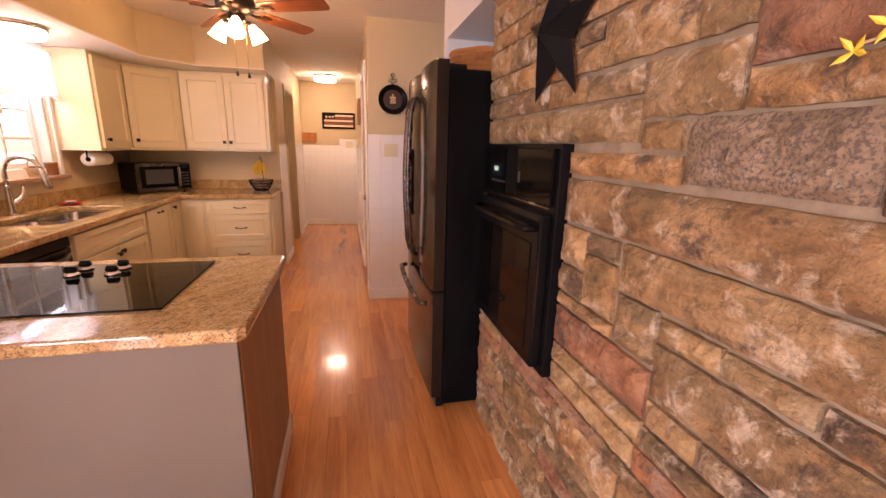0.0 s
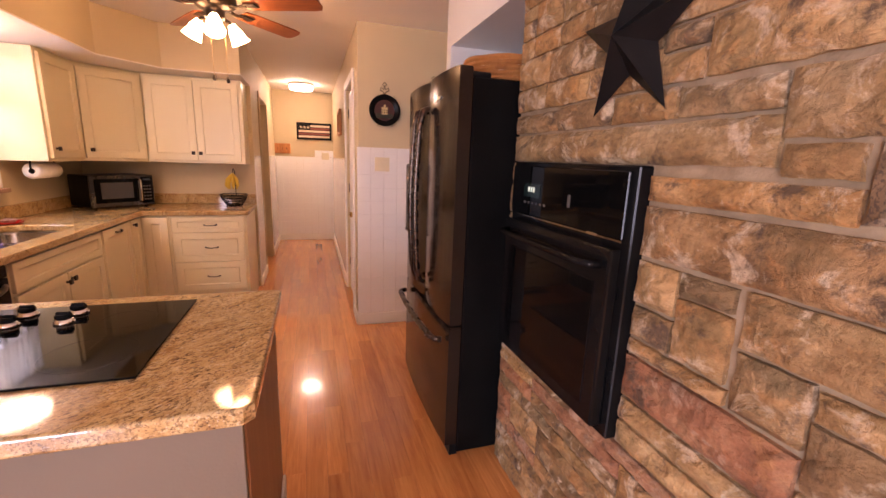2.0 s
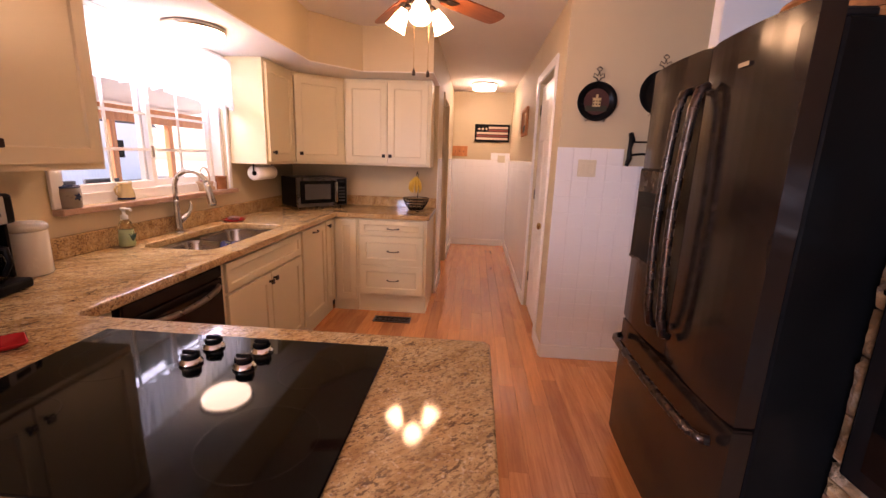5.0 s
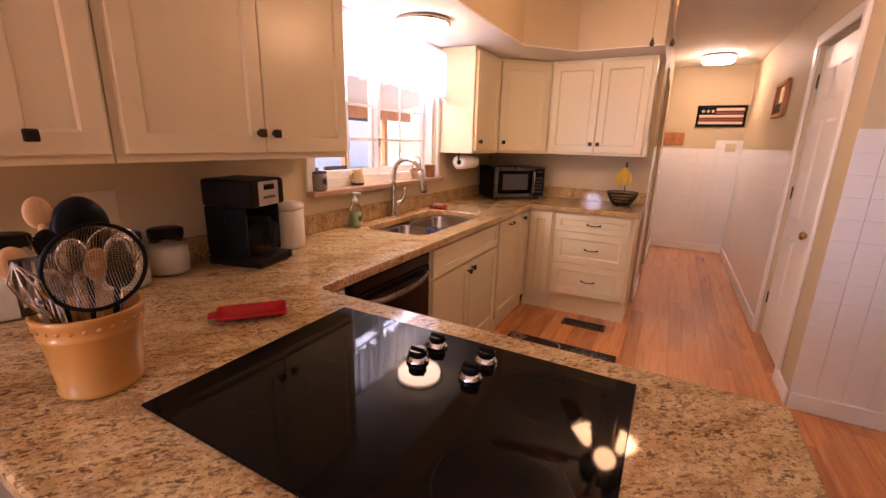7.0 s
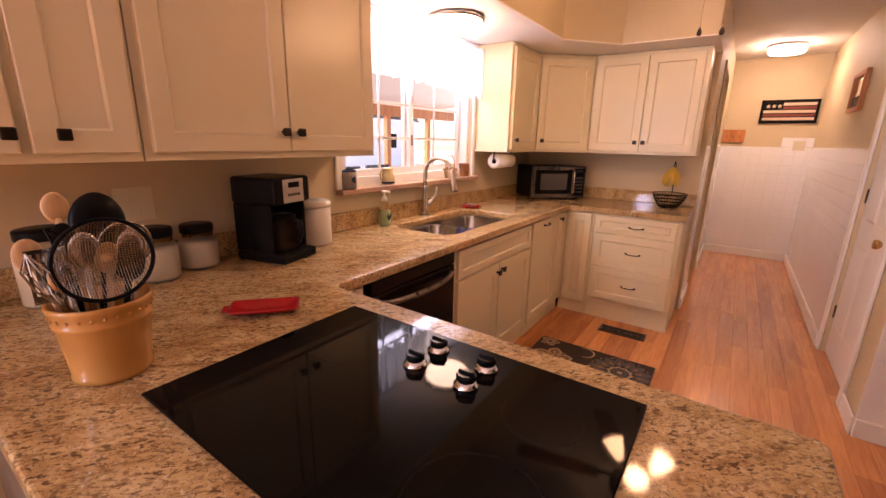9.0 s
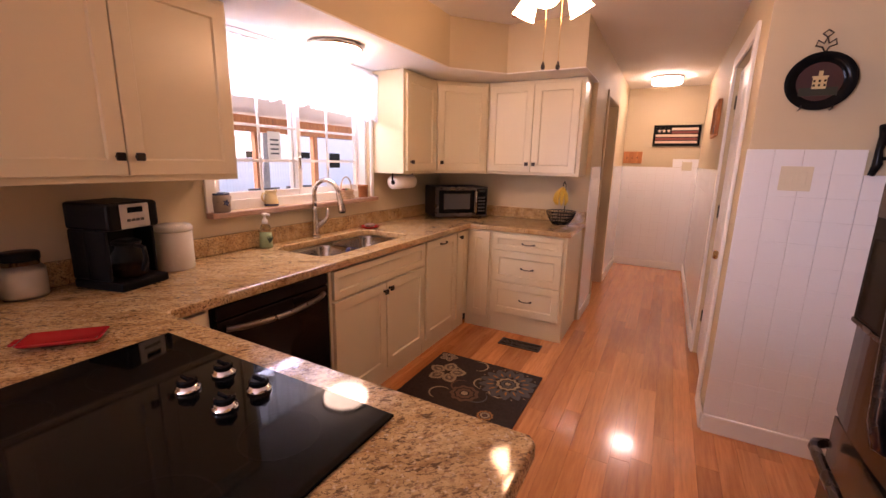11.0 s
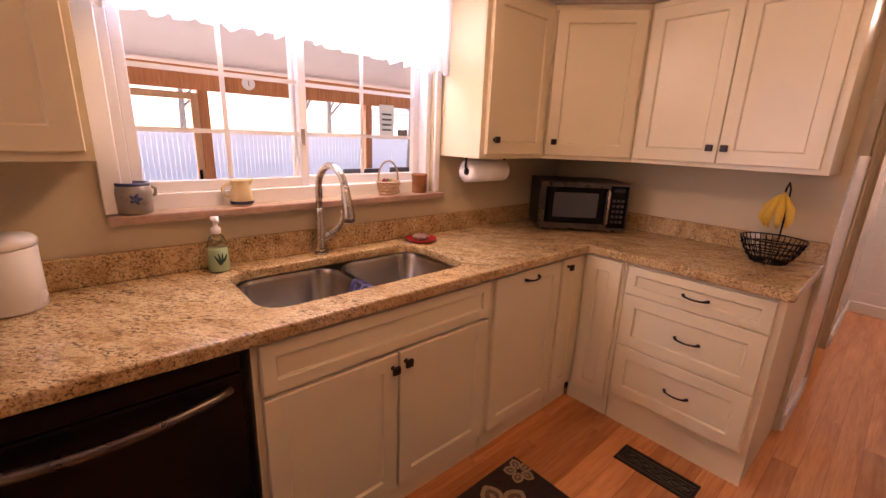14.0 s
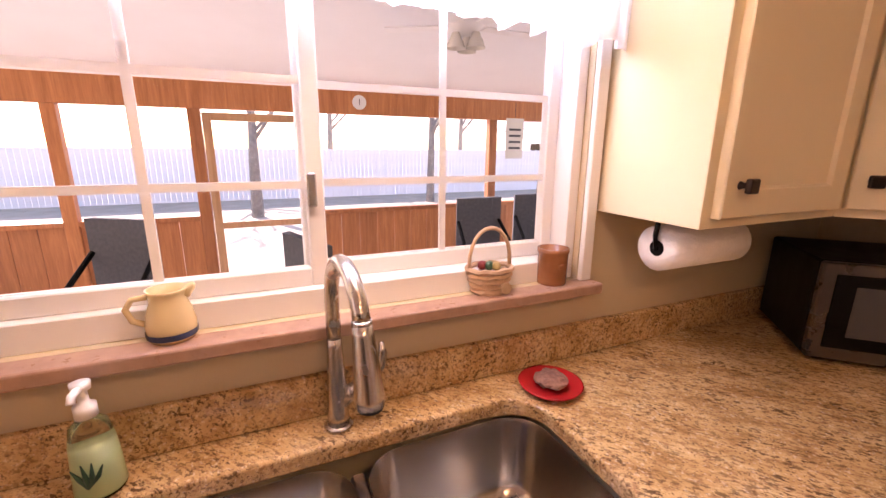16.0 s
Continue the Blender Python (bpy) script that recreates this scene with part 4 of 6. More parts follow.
# ---- wall pieces ----
def plate(name, x, z, r, label, emblem):
    t = thing(name, (x, 3.771, z), 0, label, "plate")
    bm = lathe(bmesh.new(), [(0.01, 0.012), (r * 0.68, 0.012), (r * 0.72, 0.016), (r * 0.98, 0.03), (r, 0.028), (r * 0.75, 0.004), (0.01, 0.002)], 40)
    bmesh.ops.scale(bm, vec=(1.03, 1, 1), verts=bm.verts)
    part("dish", bm, "black", t, smooth=True, m=pose(0, 0, 0, 90, 0, 0))
    if emblem:
        dk = mat("plate_dark_red", (0.05, 0.012, 0.010), 0.45)
        part("painted_sky", lathe(bmesh.new(), [(0.001, 0), (r * 0.66, 0), (r * 0.66, 0.001), (0.001, 0.001)], 32), dk, t, "dark red painted centre", m=pose(0, -0.0125, 0, 90, 0, 0))
        gr = mat("plate_green", (0.022, 0.026, 0.014), 0.4)
        part("painted_hill", B(-r * 0.55, r * 0.55, -0.0155, -0.014, -r * 0.48, -r * 0.2), gr, t)
        cr = mat("plate_cream", (0.6, 0.48, 0.24), 0.4)
        bm = B(-r * 0.2, r * 0.2, -0.018, -0.0158, -r * 0.25, r * 0.14)
        prism(bm, [(-r * 0.23, -0.018), (r * 0.23, -0.018), (r * 0.23, -0.0158), (-r * 0.23, -0.0158)], r * 0.142, r * 0.19)
        box(bm, -r * 0.06, r * 0.06, -0.018, -0.0158, r * 0.195, r * 0.36)
        hs = part("painted_house", bm, cr, t, "small cream painted house")
        for i in range(3):
            for j in range(2):
                part("painted_window", B(-r * 0.18 + i * r * 0.15, -r * 0.12 + i * r * 0.15, -0.0187, -0.0182, -r * 0.17 + j * r * 0.15, -r * 0.09 + j * r * 0.15), "black", hs)
    for s in (-1, 1):
        wire = bmesh.new()
        tube(wire, [(0, -0.01, r * 0.98), (s * 0.012, -0.01, r + 0.02), (s * 0.035, -0.01, r + 0.028), (s * 0.03, -0.01, r + 0.05), (s * 0.008, -0.01, r + 0.035), (0, -0.01, r + 0.06), (s * 0.018, -0.01, r + 0.075), (0, -0.01, r + 0.09)], 0.0035, 6)
        part("wire_scroll", wire, "bronze", t, "scrolled dark wire hanger", True)
        wire = bmesh.new()
        tube(wire, [(s * r * 0.45, -0.004, -r * 0.97), (s * r * 0.45, -0.04, -r * 0.95), (s * r * 0.45, -0.045, -r * 0.85)], 0.003, 6)
        part("wire_foot", wire, "bronze", t)


plate("decorative_plate", 0.70, 1.80, 0.122, "dark oval plate with a painted house on a wire hanger", True)
plate("decorative_plate", 1.10, 1.86, 0.14, "dark plain plate on a wire hanger", False)
t = thing("light_switch", (0.683, 3.762, 1.378), 0, "ivory double rocker switch plate on white tile", "switch")
part("plate", B(-0.06, 0.06, -0.006, 0, -0.056, 0.056, 0.003, 2), "ivory", t)
for i in (-1, 1):
    part("rocker", B(i * 0.024 - 0.015, i * 0.024 + 0.015, -0.010, -0.0062, -0.033, 0.033, 0.002), "ivory", t)
t = thing("towel_hook", (0.945, 3.768, 1.51), 0, "black wrought iron hook with a blue towel", "hook")
bm = tube(bmesh.new(), [(0, -0.002, 0.10), (0.005, -0.02, 0.06), (-0.004, -0.02, 0.0), (0.0, -0.02, -0.06), (-0.012, -0.016, -0.11)], [0.016, 0.02, 0.013, 0.018, 0.012], 10)
part("bracket", bm, "black", t, smooth=True)
part("arm", tube(bmesh.new(), [(0, -0.02, 0.045), (0.10, -0.05, 0.045), (0.20, -0.05, 0.045)], 0.006, 8), "black", t)
part("lower_arm", tube(bmesh.new(), [(0, -0.02, -0.04), (0.06, -0.04, -0.03), (0.20, -0.05, -0.03)], 0.008, 8), "black", t)
bm = bmesh.new()
g2 = [[bm.verts.new((0.095 + 0.09 * i / 8, -0.06 + 0.012 * math.sin(i * 1.9) - 0.01 * j / 6, -0.03 - 0.36 * j / 6)) for i in range(9)] for j in range(7)]
for a, b in zip(g2, g2[1:]):
    for i in range(8):
        bm.faces.new((a[i], a[i + 1], b[i + 1], b[i]))
tw = part("towel", bm, varied("blue_towel", (0.06, 0.06, 0.13), (0.09, 0.09, 0.18), 0.95, 30, bump_scale=200, bump_strength=0.4), t, "blue hanging towel", True)
so = tw.modifiers.new("thick", "SOLIDIFY")
so.thickness = 0.008

# flag picture, key rack, switch at the hall's end
t = thing("flag_sign", (0.19, 7.748, 1.815), 0, "black framed wooden stars and stripes sign", "sign")
part("backing", B(-0.25, 0.25, -0.012, 0, -0.11, 0.11), "black_matte", t)
bm = bmesh.new()
for a in ((-0.275, 0.275, 0.11, 0.135), (-0.275, 0.275, -0.135, -0.11), (-0.275, -0.25, -0.11, 0.11), (0.25, 0.275, -0.11, 0.11)):
    box(bm, a[0], a[1], -0.024, 0, a[2], a[3], 0.003)
part("frame", bm, "black_matte", t)
cream = varied("aged_cream_paint", (0.66, 0.50, 0.36), (0.74, 0.58, 0.43), 0.6, 20)
barn = varied("barn_red_paint", (0.20, 0.045, 0.03), (0.26, 0.06, 0.04), 0.6, 20)
for i in range(5):
    x0 = -0.06 if i > 2 else -0.245
    part("stripe", B(x0, 0.245, -0.018, -0.0125, -0.10 + i * 0.042, -0.068 + i * 0.042, 0.002), cream if i % 2 == 0 else barn, t)
for i in range(3):
    bm = bmesh.new()
    pts = [((0.026 if k % 2 == 0 else 0.011) * math.sin(k * math.pi / 5), (0.026 if k % 2 == 0 else 0.011) * math.cos(k * math.pi / 5)) for k in range(10)]
    prism(bm, pts, 0, 0.005)
    part("star", bm, cream, t, m=pose(-0.205 + 0.055 * i, -0.0125, 0.062, 90, 0, 0))
t = thing("key_rack", (-0.46, 7.748, 1.525), 0, "small rustic wooden key rack with hooks", "rack")
part("board", B(0.03, 0.27, -0.02, 0, -0.08, 0.08, 0.004), "cedar", t)
for i in range(3):
    part("hook", tube(bmesh.new(), [(0.08 + 0.065 * i, -0.02, 0.0), (0.08 + 0.065 * i, -0.045, -0.015), (0.08 + 0.065 * i, -0.05, 0.01)], 0.004, 6), "bronze", t)
t = thing("light_switch", (0.36, 7.738, 1.42), 0, "ivory switch plate on the hall tile", "switch")
part("plate", B(-0.058, 0.058, -0.006, 0, -0.055, 0.055, 0.003), "ivory", t)
for i in (-1, 1):
    part("toggle", B(i * 0.024 - 0.005, i * 0.024 + 0.005, -0.014, -0.0062, -0.012, 0.012, 0.001), "ivory", t)
t = thing("framed_mirror", (0.488, 5.78, 1.83), -90, "wood framed picture mirror on the hall wall", "mirror")
bm = bmesh.new()
for a in ((-0.22, 0.22, 0.115, 0.15), (-0.22, 0.22, -0.15, -0.115), (-0.22, -0.185, -0.115, 0.115), (0.185, 0.22, -0.115, 0.115)):
    box(bm, a[0], a[1], -0.03, 0, a[2], a[3], 0.004)
part("frame", bm, "cedar", t, "brown wooden frame")
part("glass", B(-0.185, 0.185, -0.012, -0.004, -0.03, 0.115), mat("mirror_glass", (0.85, 0.85, 0.85), 0.02, 1.0), t)
part("lower_panel", B(-0.185, 0.185, -0.012, -0.004, -0.115, -0.032), "black_matte", t)

# ---- star and flowers on the stone ----
t = solid("barn_star", bmesh.new(), "black_matte", "black metal five-pointed barn star on the stone wall", "star")
bm = bmesh.new()
R1, R2 = 0.23, 0.09
ctr = bm.verts.new((-0.075, 0, 0))
bk = bm.verts.new((0.0, 0, 0))
ring = []
for k in range(10):
    a = radians(36 * k)
    r = R1 if k % 2 == 0 else R2
    ring.append(bm.verts.new((-0.004, r * math.sin(a), r * math.cos(a))))
for k in range(10):
    bm.faces.new((ctr, ring[k], ring[(k + 1) % 10])), bm.faces.new((bk, ring[(k + 1) % 10], ring[k]))
bmesh.ops.recalc_face_normals(bm, faces=bm.faces[:])
bm.to_mesh(t.data)
bm.free()
t.location = (SX - 0.025, 1.278, 1.757)

t = thing("flower_spray", (SX - 0.03, 0.34, 1.60), 0, "yellow artificial forsythia spray on the stone wall", "flowers")
yel = varied("yellow_petals", (0.62, 0.42, 0.02), (0.75, 0.55, 0.05), 0.6, 30)
random.seed(11)
for sx, sz, n in ((0.07, 0.08, 4), (0.03, 0.02, 3), (-0.02, -0.07, 4), (0.09, -0.05, 2), (-0.06, 0.10, 4), (-0.12, -0.02, 4)):
    y1, z1 = sx, sz
    stem = part("stem", tube(bmesh.new(), [(0.0, -0.2, 0.0), (-0.02, y1 - 0.1, z1 * 0.7), (-0.03, y1, z1)], 0.002, 5), "wood_spoon", t)
    for q in range(n):
        bm = bmesh.new()
        c = Vector((-0.032 - random.random() * 0.015, y1 - 0.05 * q / n - random.random() * 0.02, z1 + random.uniform(-0.02, 0.02)))
        for pt in range(4):
            a = pt * math.pi / 2 + random.random()
            d = Vector((-0.3, math.cos(a), math.sin(a))) * 0.022
            s = Vector((0, -math.sin(a), math.cos(a))) * 0.0045
            vs = [bm.verts.new(c + o) for o in (s * 0.3, d * 0.5 + s, d + Vector((-0.004, 0, 0)), d * 0.5 - s, -s * 0.3)]
            bm.faces.new(vs)
        part("blossom", bm, yel, stem, "yellow blossom")

# ---- rug, floor register ----
t = thing("kitchen_rug", (-0.80, 3.38, 0), 0, "dark brown rug with blue, tan and orange flowers", "rug")
rugm = varied("dark_brown_pile", (0.020, 0.010, 0.007), (0.034, 0.018, 0.012), 1.0, 40, bump_scale=300, bump_strength=0.5)
part("field", B(-0.385, 0.375, -0.68, 0.475, 0.0005, 0.009, 0.003), rugm, t)
cols = [varied("pile_%s" % n, c, tuple(1.3 * q for q in c), 0.95, 60, bump_scale=300, bump_strength=0.5) for n, c in (("blue", (0.062, 0.058, 0.056)), ("tan", (0.27, 0.20, 0.115)), ("orange", (0.27, 0.115, 0.025)), ("brown", (0.10, 0.05, 0.028)), ("umber", (0.11, 0.075, 0.05)))]


def petals(x, y, r, n, ca, cb, cc):
    for rr, mt, z, k in ((r, cols[ca], 0.0093, n), (r * 0.74, rugm, 0.0096, n), (r * 0.62, cols[cb], 0.0099, n), (r * 0.36, rugm, 0.0102, 8), (r * 0.25, cols[cc], 0.0105, 6)):
        bm = bmesh.new()
        pts = []
        for q in range(6 * n):
            a = 2 * math.pi * q / (6 * n)
            w = rr * (0.93 + 0.07 * math.cos(k * a))
            pts.append((min(max(x + w * math.cos(a), -0.38), 0.37), min(max(y + w * math.sin(a), -0.675), 0.47)))
        bm.faces.new([bm.verts.new((px, py, z)) for px, py in pts])
        part("flower_motif", bm, mt, t)


def rug_blob(pts, z, mt):
    bm = bmesh.new()
    bm.faces.new([bm.verts.new((min(max(px, -0.38), 0.37), min(max(py, -0.675), 0.47), z)) for px, py in pts])
    part("flower_motif", bm, mt, t)


def leafshape(x, y, a, r0, r1, w, n=7):
    """Leaf outline from radius r0 to r1 in the direction a."""
    out = []
    for s_ in (1, -1):
        for k in range(n + 1):
            u = k / n if s_ > 0 else 1 - k / n
            q = w * math.sin(math.pi * min(max(u, 0.02), 0.98)) ** 0.7 * s_
            r = r0 + (r1 - r0) * u
            out.append((x + r * math.cos(a) - q * math.sin(a), y + r * math.sin(a) + q * math.cos(a)))
    return out


def medallion(x, y, r, n, ring, dots):
    """Great round flower: slate petals with dark gaps, orange inner leaves, a scalloped pale ring."""
    for k in range(n):
        a = 2 * math.pi * k / n
        rug_blob(leafshape(x, y, a, r * 0.42, r, r * 0.95 * math.pi / n * 0.8), 0.0094, cols[0])
        rug_blob(leafshape(x, y, a, r * 0.5, r * 0.74, r * 0.035), 0.0098, cols[dots])
        rug_blob([(x + r * 0.97 * math.cos(a + math.pi / n) + r * 0.03 * math.cos(b), y + r * 0.97 * math.sin(a + math.pi / n) + r * 0.03 * math.sin(b)) for b in [q * math.pi / 4 for q in range(8)]], 0.0097, cols[1])
    petals(x, y, r * 0.42, 10, 1, ring, 1)


def five_petal(x, y, r, tilt):
    for k in range(5):
        a = tilt + 2 * math.pi * k / 5
        rug_blob(leafshape(x, y, a, r * 0.16, r, r * 0.36), 0.0094, cols[1])
        rug_blob(leafshape(x, y, a, r * 0.3, r * 0.84, r * 0.22), 0.0097, cols[4])
        rug_blob(leafshape(x, y, a, r * 0.35, r * 0.7, r * 0.08), 0.01, cols[1])


medallion(0.20, 0.27, 0.19, 14, 0, 2)
medallion(-0.18, -0.42, 0.22, 9, 0, 0)
five_petal(-0.22, 0.21, 0.135, 0.4)
five_petal(0.24, -0.55, 0.12, 1.0)
five_petal(-0.31, 0.42, 0.07, 0.2)
for f in ((0.0, 0.03, 0.095, 9, 3, 3, 1), (0.20, -0.12, 0.05, 10, 2, 1, 3), (0.17, -0.25, 0.058, 10, 2, 3, 1), (0.30, -0.22, 0.045, 8, 0, 1, 0)):
    petals(*f)
random.seed(6)
for i in range(16):
    x, y, a = random.uniform(-0.3, 0.3), random.uniform(-0.6, 0.4), random.uniform(0, 6.28)
    bm = bmesh.new()
    run = []
    for q in range(9):
        a += 0.45
        x, y = min(max(x + 0.03 * math.cos(a), -0.37), 0.36), min(max(y + 0.03 * math.sin(a), -0.66), 0.46)
        run.append((x, y))
    side = []
    for q, (xa, ya) in enumerate(run):
        xb, yb = run[min(q + 1, len(run) - 1)]
        xc, yc = run[max(q - 1, 0)]
        d = Vector((xb - xc, yb - yc))
        nrm = Vector((-d.y, d.x)).normalized() * 0.006 * math.sin(math.pi * (q + 1) / (len(run) + 1)) if d.length > 1e-5 else Vector((0.004, 0.004))
        side.append((bm.verts.new((xa - nrm.x, ya - nrm.y, 0.0091)), bm.verts.new((xa + nrm.x, ya + nrm.y, 0.0091))))
    for (a0, a1), (b0, b1) in zip(side, side[1:]):
        bm.faces.new((a0, b0, b1, a1))
    part("scroll_motif", bm, cols[(1, 0, 3, 1)[i % 4]], t)

t = thing("floor_register", (-0.725, 4.285, 0), 0, "dark bronze scrolled floor register", "vent")
bm = bmesh.new()
for a in ((-0.165, 0.165, 0.05, 0.065), (-0.165, 0.165, -0.065, -0.05), (-0.165, -0.15, -0.05, 0.05), (0.15, 0.165, -0.05, 0.05)):
    box(bm, a[0], a[1], a[2], a[3], 0.0005, 0.006, 0.001)
part("frame", bm, "bronze", t)
part("well", B(-0.15, 0.15, -0.05, 0.05, 0.0005, 0.0015), "gap", t)
for i in range(7):
    part("scroll", tube(bmesh.new(), arc((-0.128 + i * 0.0427, 0, 0.004), 0.018, 0, 330, 12, "xy"), 0.0035, 6), "bronze", t)
for i in (-1, 1):
    part("scroll", tube(bmesh.new(), [(-0.15, 0.032 * i, 0.004), (0.15, 0.032 * i, 0.004)], 0.003, 6), "bronze", t)

# ---- counter things ----
t = thing("microwave", (-1.44, 4.80, CT), 0, "black and steel microwave standing in the counter corner", "microwave")
t.matrix_world = pose(-1.645, 4.508, CT + 0.001, 0, 0, 46)
part("case", B(0, 0.50, 0.015, 0.35, 0.014, 0.285, 0.006), "black_matte", t)
mf = part("front", B(0, 0.50, -0.012, 0.0145, 0.014, 0.285, 0.005), varied("dark_steel_front", (0.10, 0.09, 0.085), (0.14, 0.13, 0.12), 0.28, 4, metal=0.9), t, "dark steel front frame")
part("door_glass", B(0.03, 0.37, -0.0155, -0.0125, 0.05, 0.255, 0.002), "glass_black", mf)
part("door_window", B(0.075, 0.325, -0.0175, -0.016, 0.085, 0.225, 0.001), mat("mesh_window", (0.06, 0.06, 0.062), 0.12), mf)
part("control_panel", B(0.39, 0.49, -0.0155, -0.0125, 0.03, 0.27, 0.002), "glass_black", mf)
part("display", B(0.41, 0.47, -0.0165, -0.016, 0.238, 0.256), mat("dead_display", (0.02, 0.024, 0.026), 0.15), mf)
for r in range(5):
    for c in range(3):
        part("button", B(0.408 + c * 0.024, 0.424 + c * 0.024, -0.0168, -0.016, 0.06 + r * 0.03, 0.075 + r * 0.03), grey, mf)
part("handle", tube(bmesh.new(), [(0.375, -0.013, 0.05), (0.375, -0.045, 0.06), (0.375, -0.045, 0.24), (0.375, -0.013, 0.25)], 0.008, 8), "steel", mf, smooth=True)
for x in (0.05, 0.45):
    for y in (0.05, 0.32):
        part("foot", lathe(bmesh.new(), [(0.015, 0), (0.017, 0.0135)], 10, (x, y, 0)), "black_matte", t)

t = thing("fruit_basket", (-0.615, 4.88, CT + 0.001), 0, "black wire fruit basket with a banana hanger", "basket")
for r, z in ((0.07, 0.004), (0.09, 0.03), (0.105, 0.055), (0.117, 0.08), (0.125, 0.11)):
    part("wire_ring", tube(bmesh.new(), arc((0, 0, z), r, 0, 345, 30, "xy"), 0.0035, 6, True), "black", t)
for k in range(32):
    a = 2 * math.pi * k / 32
    part("wire_rib", tube(bmesh.new(), [(r * math.cos(a), r * math.sin(a), z) for r, z in ((0.02, 0.004), (0.07, 0.006), (0.103, 0.055), (0.125, 0.11))], 0.0022, 5), "black", t)
part("banana_hook", tube(bmesh.new(), [(0.0, 0.13, 0.09), (0.0, 0.135, 0.25), (0.0, 0.12, 0.33), (0.0, 0.06, 0.36), (0.0, 0.02, 0.34), (0.0, 0.01, 0.322)], 0.004, 6), "black", t)
ban = varied("banana_skin", (0.60, 0.36, 0.03), (0.72, 0.48, 0.06), 0.5, 14)
t = thing("banana_bunch", (-0.615, 4.88, CT + 0.04), 0, "bunch of ripe yellow bananas on the hook", "fruit")
for k in range(4):
    a = radians(200 + 40 * k)
    pts = [(0, 0.012, 0.275), (0.02 * math.cos(a), 0.02 * math.sin(a), 0.255), (0.05 * math.cos(a), 0.05 * math.sin(a), 0.215), (0.06 * math.cos(a), 0.06 * math.sin(a), 0.165), (0.045 * math.cos(a), 0.045 * math.sin(a), 0.125)]
    part("banana", tube(bmesh.new(), pts, [0.006, 0.012, 0.017, 0.016, 0.005], 8), ban, t, smooth=True)

t = thing("paper_towel_holder", (-1.76, 4.16, UZ0), 0, "paper towel roll on a black holder below the cabinet", "paper towels")
rl = part("roll", lathe(bmesh.new(), [(0.02, -0.13), (0.055, -0.13), (0.055, 0.14), (0.02, 0.14)], 28), "paper", t, "white quilted paper roll", True, pose(0, 0, -0.072, 90, 0, 0))
part("core", lathe(bmesh.new(), [(0.0195, -0.131), (0.0195, 0.141)], 18), "black_matte", rl)
part("bracket", tube(bmesh.new(), [(0, -0.145, 0.0), (0, -0.15, -0.04), (0, -0.145, -0.072), (0, 0.145, -0.072), (0, 0.145, -0.0)], 0.006, 8), "black", t)

t = thing("sponge_dish", (-1.80, 3.765, CT + 0.001), 0, "small red dish with a brown scrubber", "dish")
part("dish", lathe(bmesh.new(), [(0.05, 0), (0.072, 0.008), (0.078, 0.016), (0.074, 0.016), (0.05, 0.006), (0.01, 0.005)], 30), "red", t, smooth=True)
bm = bmesh.new()
bmesh.ops.create_icosphere(bm, subdivisions=3, radius=0.04)
for q in bm.verts:
    q.co *= 1 + 0.25 * noise.noise(q.co * 60)
    q.co.z *= 0.4
part("scrubber", bm, varied("coppery_scrubber", (0.15, 0.06, 0.04), (0.30, 0.16, 0.11), 0.6, 90, bump_scale=150, bump_strength=1.0), t, "brown wiry scrubber", m=pose(0, 0, 0.022))

t = thing("soap_dispenser", (-1.845, 2.866, CT + 0.001), 0, "clear pump bottle of pale green hand soap", "soap")
soap = mat("green_soap", (0.55, 0.70, 0.38), 0.15)
part("bottle", lathe(bmesh.new(), [(0.034, 0), (0.037, 0.006), (0.035, 0.05), (0.032, 0.095), (0.026, 0.125), (0.014, 0.138), (0.014, 0.145)], 24), "jar_glass", t, smooth=True)
part("soap", lathe(bmesh.new(), [(0.031, 0.004), (0.0335, 0.008), (0.032, 0.05), (0.030, 0.085)], 20), soap, t, "pale green soap", True)
bm = lathe(bmesh.new(), [(0.016, 0.14), (0.016, 0.16), (0.008, 0.165), (0.007, 0.185), (0.013, 0.188), (0.014, 0.20)], 18)
tube(bm, [(0, 0, 0.193), (0.035, 0, 0.195), (0.042, 0, 0.186)], 0.006, 8)
part("pump", bm, "trim", t, "white pump top", True)
leaf = mat("dark_green_label", (0.02, 0.07, 0.04), 0.4)
for k in range(4):
    part("label_leaf", tube(bmesh.new(), [(0.036, -0.004, 0.03), (0.037, -0.012 + 0.008 * k, 0.05), (0.036, -0.022 + 0.014 * k, 0.078 - 0.006 * abs(k - 1.5))], [0.002, 0.004, 0.001], 6), leaf, t)

t = thing("stoneware_crock", (WX + 0.005, 2.652, WZ0), 0, "grey salt-glaze crock with a blue flower on the sill", "crock")
sg = varied("salt_glaze", (0.22, 0.19, 0.16), (0.29, 0.25, 0.21), 0.3, 8)
part("body", lathe(bmesh.new(), [(0.046, 0), (0.05, 0.005), (0.052, 0.07), (0.047, 0.098), (0.042, 0.098), (0.045, 0.07), (0.04, 0.01), (0.005, 0.01)], 28, (0, 0, 0)), sg, t, smooth=True)
cob = mat("cobalt_glaze", (0.025, 0.04, 0.10), 0.25)
part("rim", lathe(bmesh.new(), [(0.0475, 0.09), (0.0495, 0.094), (0.0485, 0.101), (0.042, 0.101), (0.041, 0.09)], 28), cob, t, "dark blue glazed rim", True)
